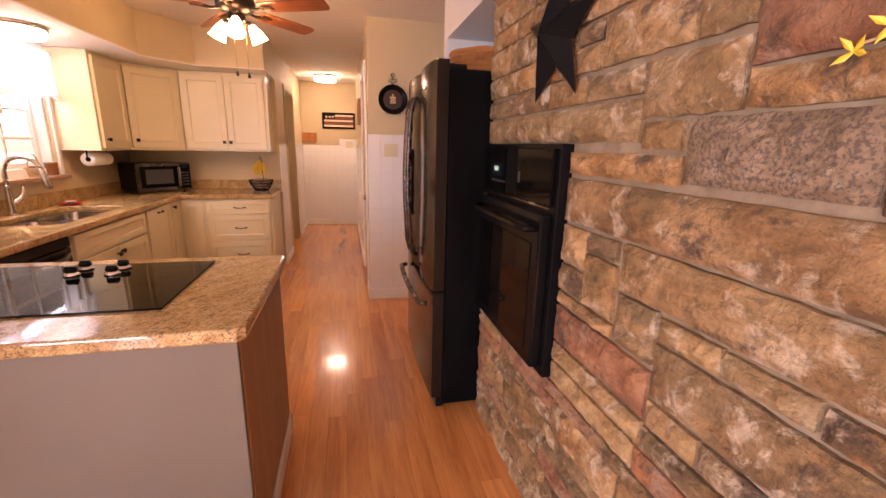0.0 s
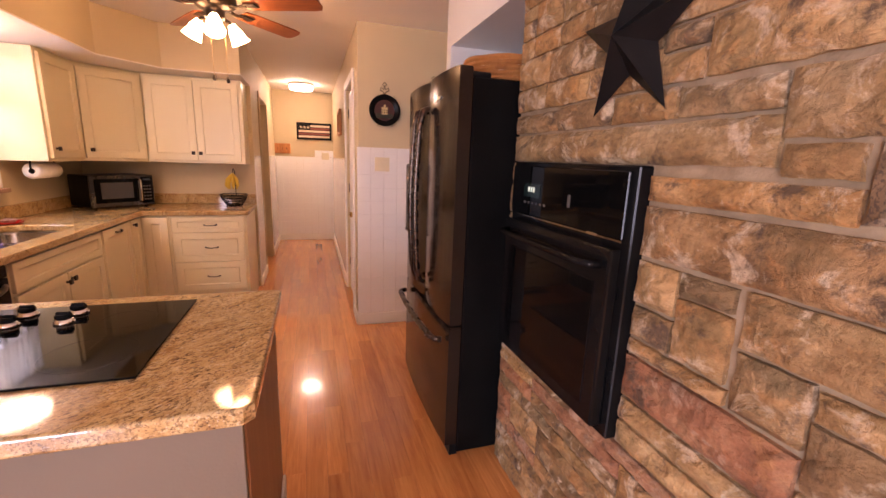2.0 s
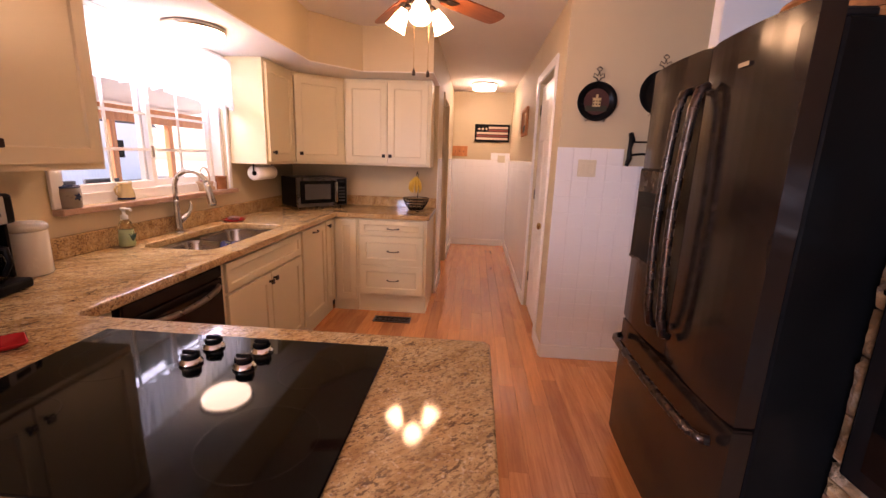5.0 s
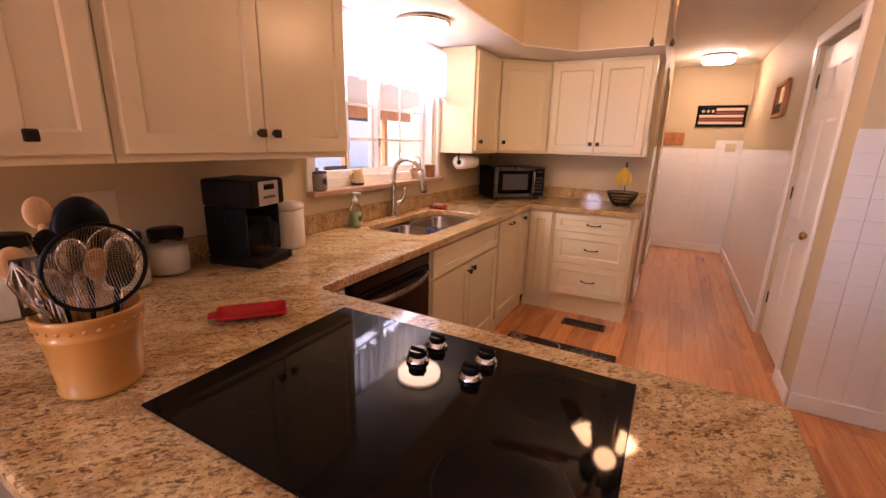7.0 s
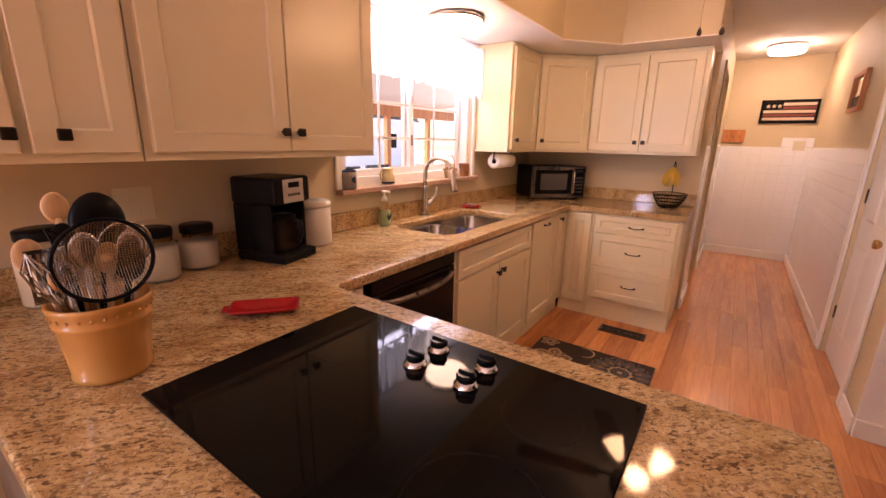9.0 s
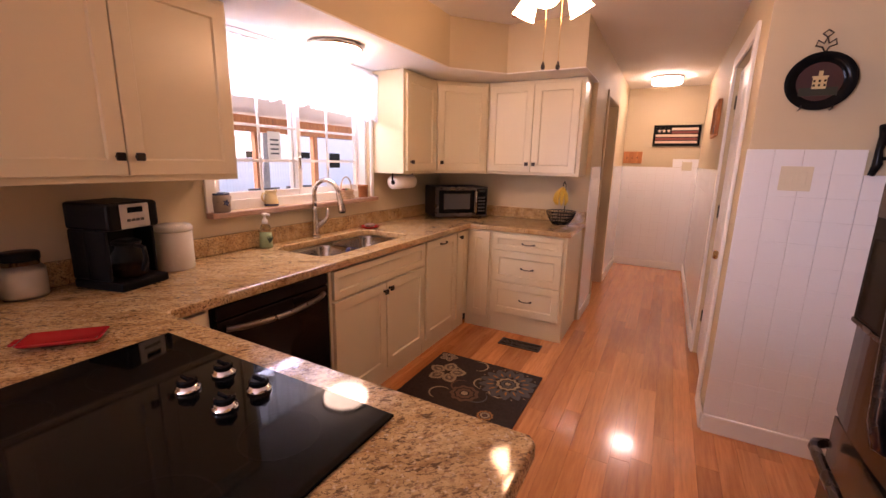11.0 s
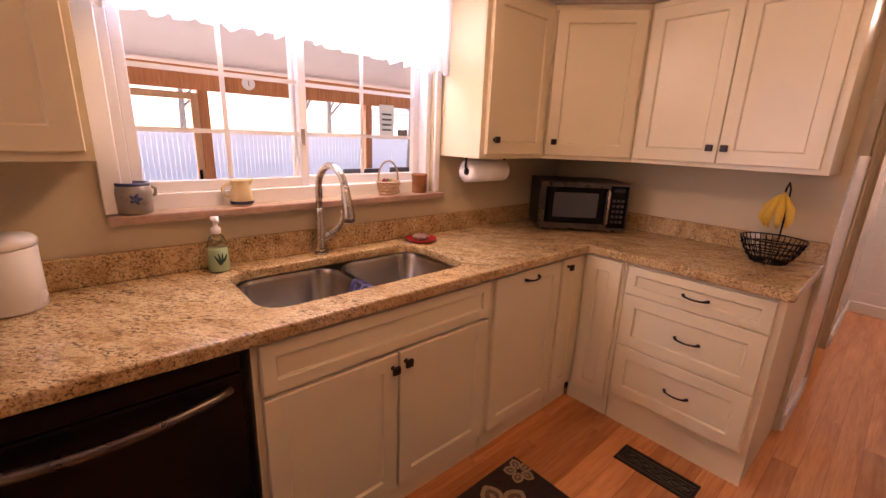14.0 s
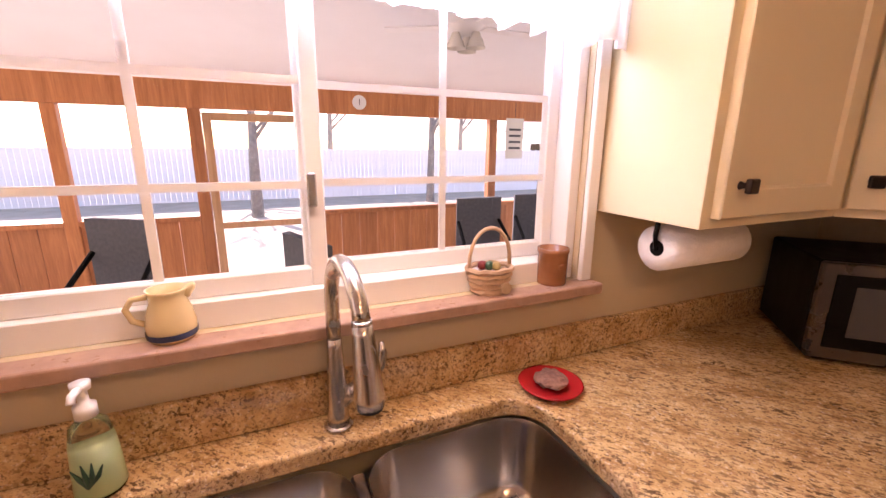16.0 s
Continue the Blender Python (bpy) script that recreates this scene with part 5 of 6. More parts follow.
for k in range(5):
    a = radians(72 * k)
    part("painted_petal", tube(bmesh.new(), [(0.0515, 0.0, 0.052), (0.0525, 0.010 * math.cos(a), 0.052 + 0.010 * math.sin(a)), (0.050, 0.02 * math.cos(a), 0.052 + 0.02 * math.sin(a))], [0.003, 0.006, 0.001], 6), cob, t)
for s in (-1, 1):
    part("ear_handle", tube(bmesh.new(), [(0, s * 0.05, 0.085), (0, s * 0.062, 0.078), (0, s * 0.060, 0.06), (0, s * 0.051, 0.055)], 0.005, 8), sg, t, smooth=True)

t = thing("cream_pitcher", (WX - 0.005, 2.985, WZ0), 0, "small cream pitcher with a blue band on the sill", "pitcher")
crm = varied("cream_glaze", (0.66, 0.52, 0.27), (0.74, 0.60, 0.34), 0.2, 6, 0.05)
part("body", lathe(bmesh.new(), [(0.036, 0), (0.04, 0.006), (0.041, 0.03), (0.036, 0.055), (0.030, 0.072), (0.031, 0.088), (0.034, 0.095), (0.031, 0.095), (0.027, 0.072), (0.03, 0.03), (0.005, 0.01)], 28), crm, t, smooth=True)
part("band", lathe(bmesh.new(), [(0.0405, 0.006), (0.0418, 0.008), (0.0422, 0.016), (0.0418, 0.018)], 28, cap=False), cob, t, "blue glazed band")
part("handle", tube(bmesh.new(), [(0.0, -0.032, 0.082), (0, -0.055, 0.08), (0, -0.066, 0.062), (0, -0.058, 0.04), (0, -0.038, 0.03)], 0.0055, 8), crm, t, smooth=True)
part("spout", tube(bmesh.new(), [(0, 0.026, 0.082), (0, 0.038, 0.095), (0, 0.044, 0.10)], [0.012, 0.009, 0.004], 8), crm, t, smooth=True)

t = thing("small_handled_basket", (WX - 0.005, 3.655, WZ0), 0, "small pale woven basket with a tall hoop handle", "basket")
pale = wood("pale_wicker", (0.50, 0.33, 0.19), (0.70, 0.52, 0.34), 2, 0.6, 0.6)
for i in range(5):
    s = 0.04 + 0.0035 * i
    bm = bmesh.new()
    pts = [(s * 0.85 * math.cos(a) * (1 if abs(math.cos(a)) < .7 else .95), s * 1.05 * math.sin(a), 0.008 + 0.013 * i + 0.0015 * math.sin(8 * a + 3 * i)) for a in [2 * math.pi * q / 28 for q in range(28)]]
    tube(bm, pts, 0.007, 6, True)
    part("woven_band", bm, pale, t)
part("base", lathe(bmesh.new(), [(0.038, 0), (0.038, 0.008)], 20), pale, t)
hd = bmesh.new()
tube(hd, [(0, 0.057 * math.cos(radians(a)), 0.06 + 0.10 * math.sin(radians(a)) ** 0.8 if a not in (0, 180) else 0.05) for a in range(0, 181, 15)], 0.005, 6)
part("handle", hd, pale, t, smooth=True)
part("wooden_tag", lathe(bmesh.new(), [(0.014, 0), (0.014, 0.006)], 16), pale, t, m=pose(0.045, 0.02, 0.02, 0, 90, 0))
for k, c in enumerate(((0.25, 0.03, 0.03), (0.04, 0.12, 0.06), (0.4, 0.3, 0.1))):
    bm = bmesh.new()
    bmesh.ops.create_icosphere(bm, subdivisions=2, radius=0.012)
    part("trinket", bm, mat("trinket", c, 0.5), t, m=pose(0.01 * k - 0.01, -0.015 + 0.014 * k, 0.066))

t = thing("brown_crock", (WX - 0.005, 3.845, WZ0), 0, "small glossy brown glazed crock on the sill", "crock")
brn = varied("brown_glaze", (0.20, 0.07, 0.025), (0.36, 0.15, 0.06), 0.18, 9, 0.05)
part("body", lathe(bmesh.new(), [(0.037, 0), (0.038, 0.004), (0.039, 0.08), (0.041, 0.085), (0.041, 0.095), (0.036, 0.095), (0.036, 0.02), (0.004, 0.01)], 28), brn, t, smooth=True)
part("medallion", lathe(bmesh.new(), [(0.011, 0), (0.011, 0.003), (0.006, 0.004)], 16), brn, t, m=pose(0.037, 0.0, 0.05, 0, 90, 0))

# coffee maker, canister, jars, utensil crock, tray
t = thing("coffee_maker", (-1.66, 2.01, CT + 0.001), 0, "black drip coffee maker with a glass carafe", "coffee maker")
t.matrix_world = pose(-1.73, 2.087, CT + 0.001, 0, 0, 104)
part("base", B(-0.10, 0.10, -0.12, 0.12, 0, 0.035, 0.008, 2), "black_matte", t)
part("water_tank", B(-0.10, 0.10, 0.0305, 0.12, 0.0355, 0.2305, 0.006), "black_matte", t)
for sx in (-0.1, 0.088):
    part("side_wall", B(sx, sx + 0.012, -0.07, 0.03, 0.0355, 0.2305, 0.004), "black_matte", t)
part("brew_head", B(-0.102, 0.102, -0.10, 0.122, 0.231, 0.335, 0.012, 2), "black_matte", t)
part("control_panel", B(-0.058, 0.058, -0.104, -0.1005, 0.236, 0.328, 0.002), varied("satin_panel", (0.42, 0.40, 0.38), (0.5, 0.48, 0.45), 0.45, 20, metal=0.5), t, "steel button panel")
part("display", B(-0.03, 0.03, -0.1065, -0.1045, 0.295, 0.316), "glass_black", t)
for i in range(4):
    part("button", B(-0.035 + i * 0.018, -0.022 + i * 0.018, -0.107, -0.1045, 0.262, 0.272), grey, t)
cf = part("carafe", lathe(bmesh.new(), [(0.05, 0.0), (0.064, 0.012), (0.068, 0.05), (0.06, 0.09), (0.045, 0.12), (0.046, 0.13)], 28, (0, -0.04, 0.037)), "jar_glass", t, "clear glass carafe", True)
part("coffee", lathe(bmesh.new(), [(0.046, 0.003), (0.061, 0.013), (0.065, 0.04)], 24, (0, -0.04, 0.037)), mat("coffee", (0.02, 0.008, 0.004), 0.1), cf)
part("lid", lathe(bmesh.new(), [(0.048, 0.128), (0.05, 0.14), (0.03, 0.15)], 24, (0, -0.04, 0.037)), "black_matte", cf)
part("carafe_handle", tube(bmesh.new(), [(0.0, -0.085, 0.165), (0, -0.125, 0.16), (0, -0.13, 0.11), (0, -0.105, 0.065)], 0.009, 8), "black_matte", cf, smooth=True)

t = thing("ceramic_canister", (-1.80, 2.335, CT + 0.001), 0, "cream ceramic canister with a flat lid", "canister")
part("body", lathe(bmesh.new(), [(0.072, 0), (0.076, 0.006), (0.076, 0.17), (0.072, 0.175)], 36), "white", t, smooth=True)
part("lid", lathe(bmesh.new(), [(0.073, 0.176), (0.079, 0.18), (0.079, 0.195), (0.07, 0.204), (0.01, 0.207)], 36), "white", t, smooth=True)


def jar(x, y, r, h, label):
    t = thing("glass_jar", (x, y, CT + 0.001), 0, label, "jar", "lidded glass jars")
    part("glass", lathe(bmesh.new(), [(r * 0.92, 0), (r, 0.008), (r, h * 0.78), (r * 0.8, h * 0.9), (r * 0.8, h)], 28), "jar_glass", t, smooth=True)
    part("contents", lathe(bmesh.new(), [(r * 0.88, 0.005), (r * 0.955, 0.01), (r * 0.955, h * 0.7)], 24), varied("flour", (0.84, 0.74, 0.56), (0.88, 0.79, 0.63), 0.9, 30), t, "pale contents", True)
    part("lid", lathe(bmesh.new(), [(r * 0.84, h), (r * 0.86, h + 0.004), (r * 0.86, h + 0.025), (r * 0.8, h + 0.03)], 28), "black_matte", t, "dark screw lid", True)


jar(-1.84, 1.825, 0.066, 0.135, "squat glass jar of sugar with a dark lid")
jar(-1.80, 1.665, 0.068, 0.15, "glass jar of flour with a dark lid")
jar(-1.81, 1.395, 0.075, 0.19, "tall glass jar of flour with a dark lid")

t = thing("utensil_crock", (-1.222, 1.352, CT + 0.001), 0, "mustard stoneware crock full of cooking utensils", "crock")
part("pot", lathe(bmesh.new(), [(0.066, 0), (0.0695, 0.004), (0.0705, 0.012), (0.068, 0.017), (0.0795, 0.118), (0.083, 0.122), (0.0835, 0.128), (0.082, 0.131), (0.085, 0.15), (0.088, 0.156), (0.0885, 0.163), (0.087, 0.166), (0.080, 0.165), (0.074, 0.12), (0.060, 0.02), (0.004, 0.015)], 40), "tan_pot", t, smooth=True)


def spoon(parent, foot, tip, head, material, name, flat=0.35):
    bm = tube(bmesh.new(), [foot, tip], 0.006, 8)
    d = (Vector(tip) - Vector(foot)).normalized()
    s = bmesh.ops.create_icosphere(bm, subdivisions=3, radius=head)["verts"]
    for q in s:
        q.co = Vector((q.co.x * flat, q.co.y, q.co.z * 1.4)) + Vector(tip) + d * head
    part(name, bm, material, parent, smooth=True)


bm = bmesh.new()
for k in range(26):
    q = 2 * math.pi * k / 26
    bead = bmesh.ops.create_icosphere(bm, subdivisions=1, radius=0.0042)["verts"]
    for w in bead:
        w.co += Vector((0.0838 * math.cos(q), 0.0838 * math.sin(q), 0.143))
part("rim_beads", bm, "tan_pot", t, "beaded band below the rim", True)
spoon(t, (-0.02, -0.02, 0.02), (-0.05, -0.028, 0.325), 0.021, "wood_spoon", "wooden_spoon")
spoon(t, (-0.02, -0.03, 0.02), (0.0, -0.085, 0.25), 0.022, "wood_spoon", "wooden_spoon")
spoon(t, (0.0, 0.0, 0.02), (0.01, 0.02, 0.22), 0.024, "wood_spoon", "wooden_spoon")
spoon(t, (0.0, 0.0, 0.02), (-0.06, 0.032, 0.25), 0.05, "black_matte", "black_ladle", 0.5)
spoon(t, (0.02, 0.02, 0.02), (-0.02, 0.07, 0.22), 0.03, "steel", "serving_spoon")
spoon(t, (0.0, 0.02, 0.02), (0.01, 0.05, 0.20), 0.03, "black_matte", "slotted_spoon")
spoon(t, (0.0, 0.02, 0.02), (-0.04, 0.085, 0.24), 0.022, "steel", "serving_spoon")
spoon(t, (0.0, -0.02, 0.02), (0.005, -0.012, 0.24), 0.026, "steel", "serving_spoon")
spoon(t, (0.0, -0.03, 0.02), (0.015, -0.05, 0.20), 0.024, "steel", "serving_spoon")
spoon(t, (0.0, -0.03, 0.02), (-0.03, -0.03, 0.27), 0.02, "black_matte", "black_spatula", 0.3)
part("steel_ring", tube(bmesh.new(), arc((-0.01, 0.062, 0.262), 0.046, 0, 350, 28, "yz"), 0.0035, 8, True), "steel", t, smooth=True)
part("bent_hook", tube(bmesh.new(), [(-0.02, -0.03, 0.10), (-0.03, -0.045, 0.27), (-0.03, -0.055, 0.31), (-0.03, -0.035, 0.295), (-0.03, -0.02, 0.28)], 0.003, 6), "black", t)
# round wire strainer
SR, SC = 0.08, Vector((0.052, 0.006, 0.25))
st = part("strainer", tube(bmesh.new(), arc(SC, SR, 0, 354, 40, "yz"), 0.0042, 8, True), "black_matte", t, "round wire mesh strainer")
bm = bmesh.new()
for i in range(1, 34):
    o = -SR + 2 * SR * i / 34
    hw = math.sqrt(max(SR ** 2 - o * o, 0))
    dp = [(SC.x - 0.035 * (1 - (q / 3 - 1) ** 2) * (hw / SR), q) for q in range(7)]
    tube(bm, [(d, SC.y + o, SC.z + hw * (q / 3 - 1)) for d, q in dp], 0.00055, 3)
    tube(bm, [(d, SC.y + hw * (q / 3 - 1), SC.z + o) for d, q in dp], 0.00055, 3)
part("mesh", bm, "steel", st)
part("strainer_handle", tube(bmesh.new(), [SC + Vector((0, -0.02, -0.078)), (0.02, 0.0, 0.10), (-0.02, 0.0, 0.03)], 0.004, 6), "black_matte", st)
# slotted turner and whisk
bm = bmesh.new()
for i in range(6):
    box(bm, 0.012, 0.015, -0.098 + i * 0.0105, -0.0925 + i * 0.0105, 0.195, 0.275)
box(bm, 0.012, 0.015, -0.098, -0.04, 0.18, 0.1955)
box(bm, 0.012, 0.015, -0.098, -0.04, 0.2745, 0.282)
tube(bm, [(0.0135, -0.02, 0.03), (0.0135, -0.066, 0.185)], 0.005, 6)
part("slotted_turner", bm, "steel", t)
bm = bmesh.new()
tube(bm, [(0.02, -0.02, 0.02), (0.035, -0.064, 0.175)], 0.006, 8)
for k in range(5):
    a = math.pi * k / 5
    u = Vector((math.cos(a), math.sin(a) * 0.6, 0))
    c = Vector((0.035, -0.064, 0.172))
    tube(bm, [c + u * 0.006, c + u * 0.03 + Vector((0, -0.015, 0.04)), c + u * 0.034 + Vector((0, -0.025, 0.075)), c + Vector((0, -0.035, 0.11)), c - u * 0.034 + Vector((0, -0.025, 0.075)), c - u * 0.03 + Vector((0, -0.015, 0.04)), c - u * 0.006], 0.0014, 5)
part("whisk", bm, "steel", t)

t = thing("red_spoon_rest", (-1.215, 1.705, CT + 0.001), 0, "glossy red ceramic spoon rest tray", "tray")
t.matrix_world = pose(-1.25, 1.722, CT + 0.001, 0, 0, 53)
bm = bmesh.new()
loops = []
for ins, z in ((0.02, 0.0), (0.004, 0.012), (0.0, 0.018), (0.005, 0.019), (0.02, 0.008), (0.04, 0.006)):
    loops.append([bm.verts.new((x, y, z + (0.004 if x < -0.06 else 0))) for x, y in rounded(-0.092 + ins, 0.092 - ins, -0.05 + ins, 0.05 - ins, 0.011, 3)])
for a, b in zip(loops, loops[1:]):
    for i in range(len(a)):
        bm.faces.new((a[i], a[(i + 1) % len(a)], b[(i + 1) % len(a)], b[i]))
bm.faces.new(loops[0][::-1]), bm.faces.new(loops[-1])
part("tray", bm, "red", t, smooth=True)
part("grip_tab", B(-0.112, -0.089, -0.02, 0.02, 0.012, 0.02, 0.003), "red", t)

t = thing("wall_outlet", (WX + 0.001, 1.665, 1.16), 90, "ivory double outlet on the tan wall", "outlet")
part("plate", B(-0.06, 0.06, -0.006, 0, -0.06, 0.06, 0.003), "ivory", t)
for i in (-1, 1):
    part("socket", B(-0.017, 0.017, -0.008, -0.0062, i * 0.024 - 0.014, i * 0.024 + 0.014, 0.002), "ivory", t)

# ---- porch beyond the window ----
PX = -5.5
solid("porch_floor", B(-5.7, WX - 0.155, -2.0, 9.0, -0.3, -0.1), varied("porch_boards", (0.66, 0.63, 0.59), (0.74, 0.71, 0.67), 0.7, 3), "grey boarded porch floor", "floor", "structure")
bm = bmesh.new()
vs = [bm.verts.new(p) for p in ((WX - 0.16, -2, 2.62), (WX - 0.16, 9, 2.62), (-5.9, 9, 2.02), (-5.9, -2, 2.02), (WX - 0.16, -2, 2.70), (WX - 0.16, 9, 2.70), (-5.9, 9, 2.10), (-5.9, -2, 2.10))]
for f in ((0, 1, 2, 3), (7, 6, 5, 4), (0, 4, 5, 1), (1, 5, 6, 2), (2, 6, 7, 3), (3, 7, 4, 0)):
    bm.faces.new([vs[i] for i in f])
solid("porch_ceiling", bm, varied("white_porch_ceiling", (0.84, 0.83, 0.82), (0.88, 0.87, 0.86), 0.7, 2), "white sloping porch ceiling", "ceiling", "structure")
t = thing("porch_wall", (0, 0, 0), 0, "stained cedar porch wall with screens and knee panels", "wall", kind="structure")
part("top_beam", B(PX - 0.05, PX + 0.05, -2, 9, 1.80, 2.03), "cedar", t)
posts = [-0.4, 0.62, 1.66, 2.66, 3.66, 5.70, 6.9, 8.1]
for y in posts:
    part("post", B(PX - 0.045, PX + 0.045, y - 0.05, y + 0.05, -0.1, 1.80, 0.004), "cedar", t)
for a, b in zip(posts, posts[1:]):
    if abs(a - 2.66) < 0.01:
        continue
    n = max(2, round((b - a - 0.1) / 0.2))
    for i in range(n):
        w = (b - a - 0.1) / n
        part("knee_board", B(PX - 0.012, PX + 0.012, a + 0.05 + i * w + 0.002, a + 0.05 + (i + 1) * w - 0.002, -0.1, 0.80, 0.003), "cedar", t)
    part("rail", B(PX - 0.05, PX + 0.05, a + 0.051, b - 0.051, 0.801, 0.845, 0.003), "cedar", t)
t = thing("porch_door", (PX, 2.72, -0.09), 0, "cedar framed screen door on the porch", "door", kind="structure")
bm = bmesh.new()
for a in ((0, 0.07, 0, 1.86), (0.82, 0.89, 0, 1.86), (0.07, 0.82, 1.79, 1.86), (0.07, 0.82, 0.80, 0.86), (0.07, 0.82, 0, 0.12)):
    box(bm, 0.0, 0.035, a[0], a[1], a[2], a[3], 0.003)
part("frame", bm, wood("pale_cedar", (0.42, 0.22, 0.10), (0.60, 0.36, 0.18), 2, 0.7, 0.5), t)
part("handle", B(0.036, 0.05, 0.83, 0.86, 0.92, 1.06, 0.004), "black", t)
t = thing("wall_clock", (PX + 0.052, 4.13, 1.915), 0, "small round white thermometer on the porch beam", "clock")
part("face", lathe(bmesh.new(), [(0.07, 0), (0.07, 0.012), (0.06, 0.015)], 24), "trim", t, m=pose(0, 0, 0, 0, 90, 0))
part("needle", B(0.0155, 0.018, -0.003, 0.003, -0.03, 0.03), "black", t)
t = thing("porch_sign", (PX + 0.1, 5.95, 1.62), 0, "small pale hanging porch sign", "sign")
part("board", B(0, 0.012, -0.12, 0.12, -0.26, 0.2, 0.003), "white", t)
for i in range(4):
    part("text_bar", B(0.0125, 0.014, -0.08, 0.08, -0.15 + i * 0.07, -0.125 + i * 0.07), grey, t)
part("cord", tube(bmesh.new(), [(0.006, 0, 0.2), (0.006, 0, 0.38)], 0.003, 5), grey, t)


def porch_chair(m):
    t = thing("patio_chair", (0, 0, 0), 0, "dark padded patio dining chair on the porch", "chair", "patio chairs")
    part("seat", B(-0.24, 0.24, -0.24, 0.24, 0.40, 0.45, 0.02, 2), slate, t)
    part("backrest", prism(bmesh.new(), [(-0.24, 0.20), (0.24, 0.20), (0.22, 0.25), (-0.22, 0.25)], 0.45, 1.12), slate, t)
    for x in (-0.22, 0.22):
        for y in (-0.22, 0.22):
            part("leg", tube(bmesh.new(), [(x, y, 0), (x, y, 0.40)], 0.016, 8), "black_matte", t)
        part("armrest", tube(bmesh.new(), [(x, 0.2, 0.9), (x * 1.1, 0.0, 0.70), (x * 1.1, -0.2, 0.66), (x, -0.22, 0.42)], 0.018, 8), "black_matte", t)
    t.matrix_basis = m
    return t


slate = varied("dark_sling_fabric", (0.06, 0.06, 0.065), (0.09, 0.088, 0.09), 0.8, 40)
c0 = porch_chair(pose(-4.35, 5.05, -0.1, 0, 0, -90 + 180))
copy_thing(c0, pose(-4.45, 5.75, -0.1, 0, 0, 90))
copy_thing(c0, pose(-3.35, 3.55, -0.1, 0, 0, 200))
copy_thing(c0, pose(-4.1, 2.2, -0.1, 0, 0, 60))
t = thing("patio_table", (-3.65, 4.75, -0.1), 0, "glass topped patio table on the porch", "table")
part("tabletop", prism(bmesh.new(), rounded(-0.5, 0.5, -0.8, 0.8, 0.06), 0.72, 0.74), mat("grey_table_top", (0.35, 0.37, 0.40), 0.1), t)
for x in (-0.42, 0.42):
    for y in (-0.7, 0.7):
        part("leg", tube(bmesh.new(), [(x, y, 0), (x, y, 0.72)], 0.02, 8), "black_matte", t)
t = thing("centerpiece_bowl", (-3.75, 5.25, 0.641), 0, "pale bowl with red berries on the patio table", "bowl")
part("bowl", lathe(bmesh.new(), [(0.05, 0), (0.10, 0.05), (0.11, 0.08), (0.10, 0.08), (0.05, 0.02), (0.01, 0.02)], 20), "white", t, smooth=True)
rb = mat("red_berries", (0.5, 0.03, 0.05), 0.5)
for k in range(7):
    bm = bmesh.new()
    bmesh.ops.create_icosphere(bm, subdivisions=1, radius=0.03)
    part("berry", bm, rb, t, m=pose(0.05 * math.cos(k), 0.05 * math.sin(k), 0.085 + 0.01 * (k % 3)))
# white porch fan
t = thing("porch_fan", (-3.55, 4.38, 2.335), 0, "white porch ceiling fan with glass shades", "ceiling fan")
part("downrod", tube(bmesh.new(), [(0, 0, 0), (0, 0, -0.08)], 0.02, 10), "trim", t)
part("motor", lathe(bmesh.new(), [(0.04, -0.07), (0.10, -0.09), (0.11, -0.13), (0.07, -0.17), (0.03, -0.19)], 24), "trim", t, smooth=True)
for k in range(5):
    part("blade", prism(bmesh.new(), [(0.12, -0.045), (0.5, -0.06), (0.52, 0.0), (0.5, 0.06), (0.12, 0.045)], -0.145, -0.138), "trim", t, m=pose(0, 0, 0, 0, 0, 20 + 72 * k))
for k in range(3):
    a = radians(30 + 120 * k)
    part("shade", lathe(bmesh.new(), [(0.02, -0.18), (0.045, -0.23), (0.06, -0.27)], 16, (0.07 * math.cos(a), 0.07 * math.sin(a), 0), False), "white", t, smooth=True)

# yard: board fence, bare trees, a neighbour's white garage
t = thing("board_fence", (-17, 0, -0.36), 0, "weathered grey board fence across the yard", "fence")
fw = varied("weathered_board", (0.82, 0.80, 0.77), (0.88, 0.86, 0.83), 0.85, 3, bump_scale=40, bump_strength=0.3)
me = mesh_of(B(-0.012, 0.012, -0.072, 0.072, 0, 1.75), "board", fw)
for i in range(190):
    ob = new("board", me)
    ob.parent = t
    ob.location = (0, -10 + i * 0.152, 0.01 * math.sin(i * 3.7))
for z in (0.35, 1.45):
    part("rail", B(-0.06, -0.014, -10, 19, z, z + 0.09), fw, t)
bark = varied("pale_bark", (0.20, 0.17, 0.14), (0.30, 0.26, 0.22), 0.9, 8)


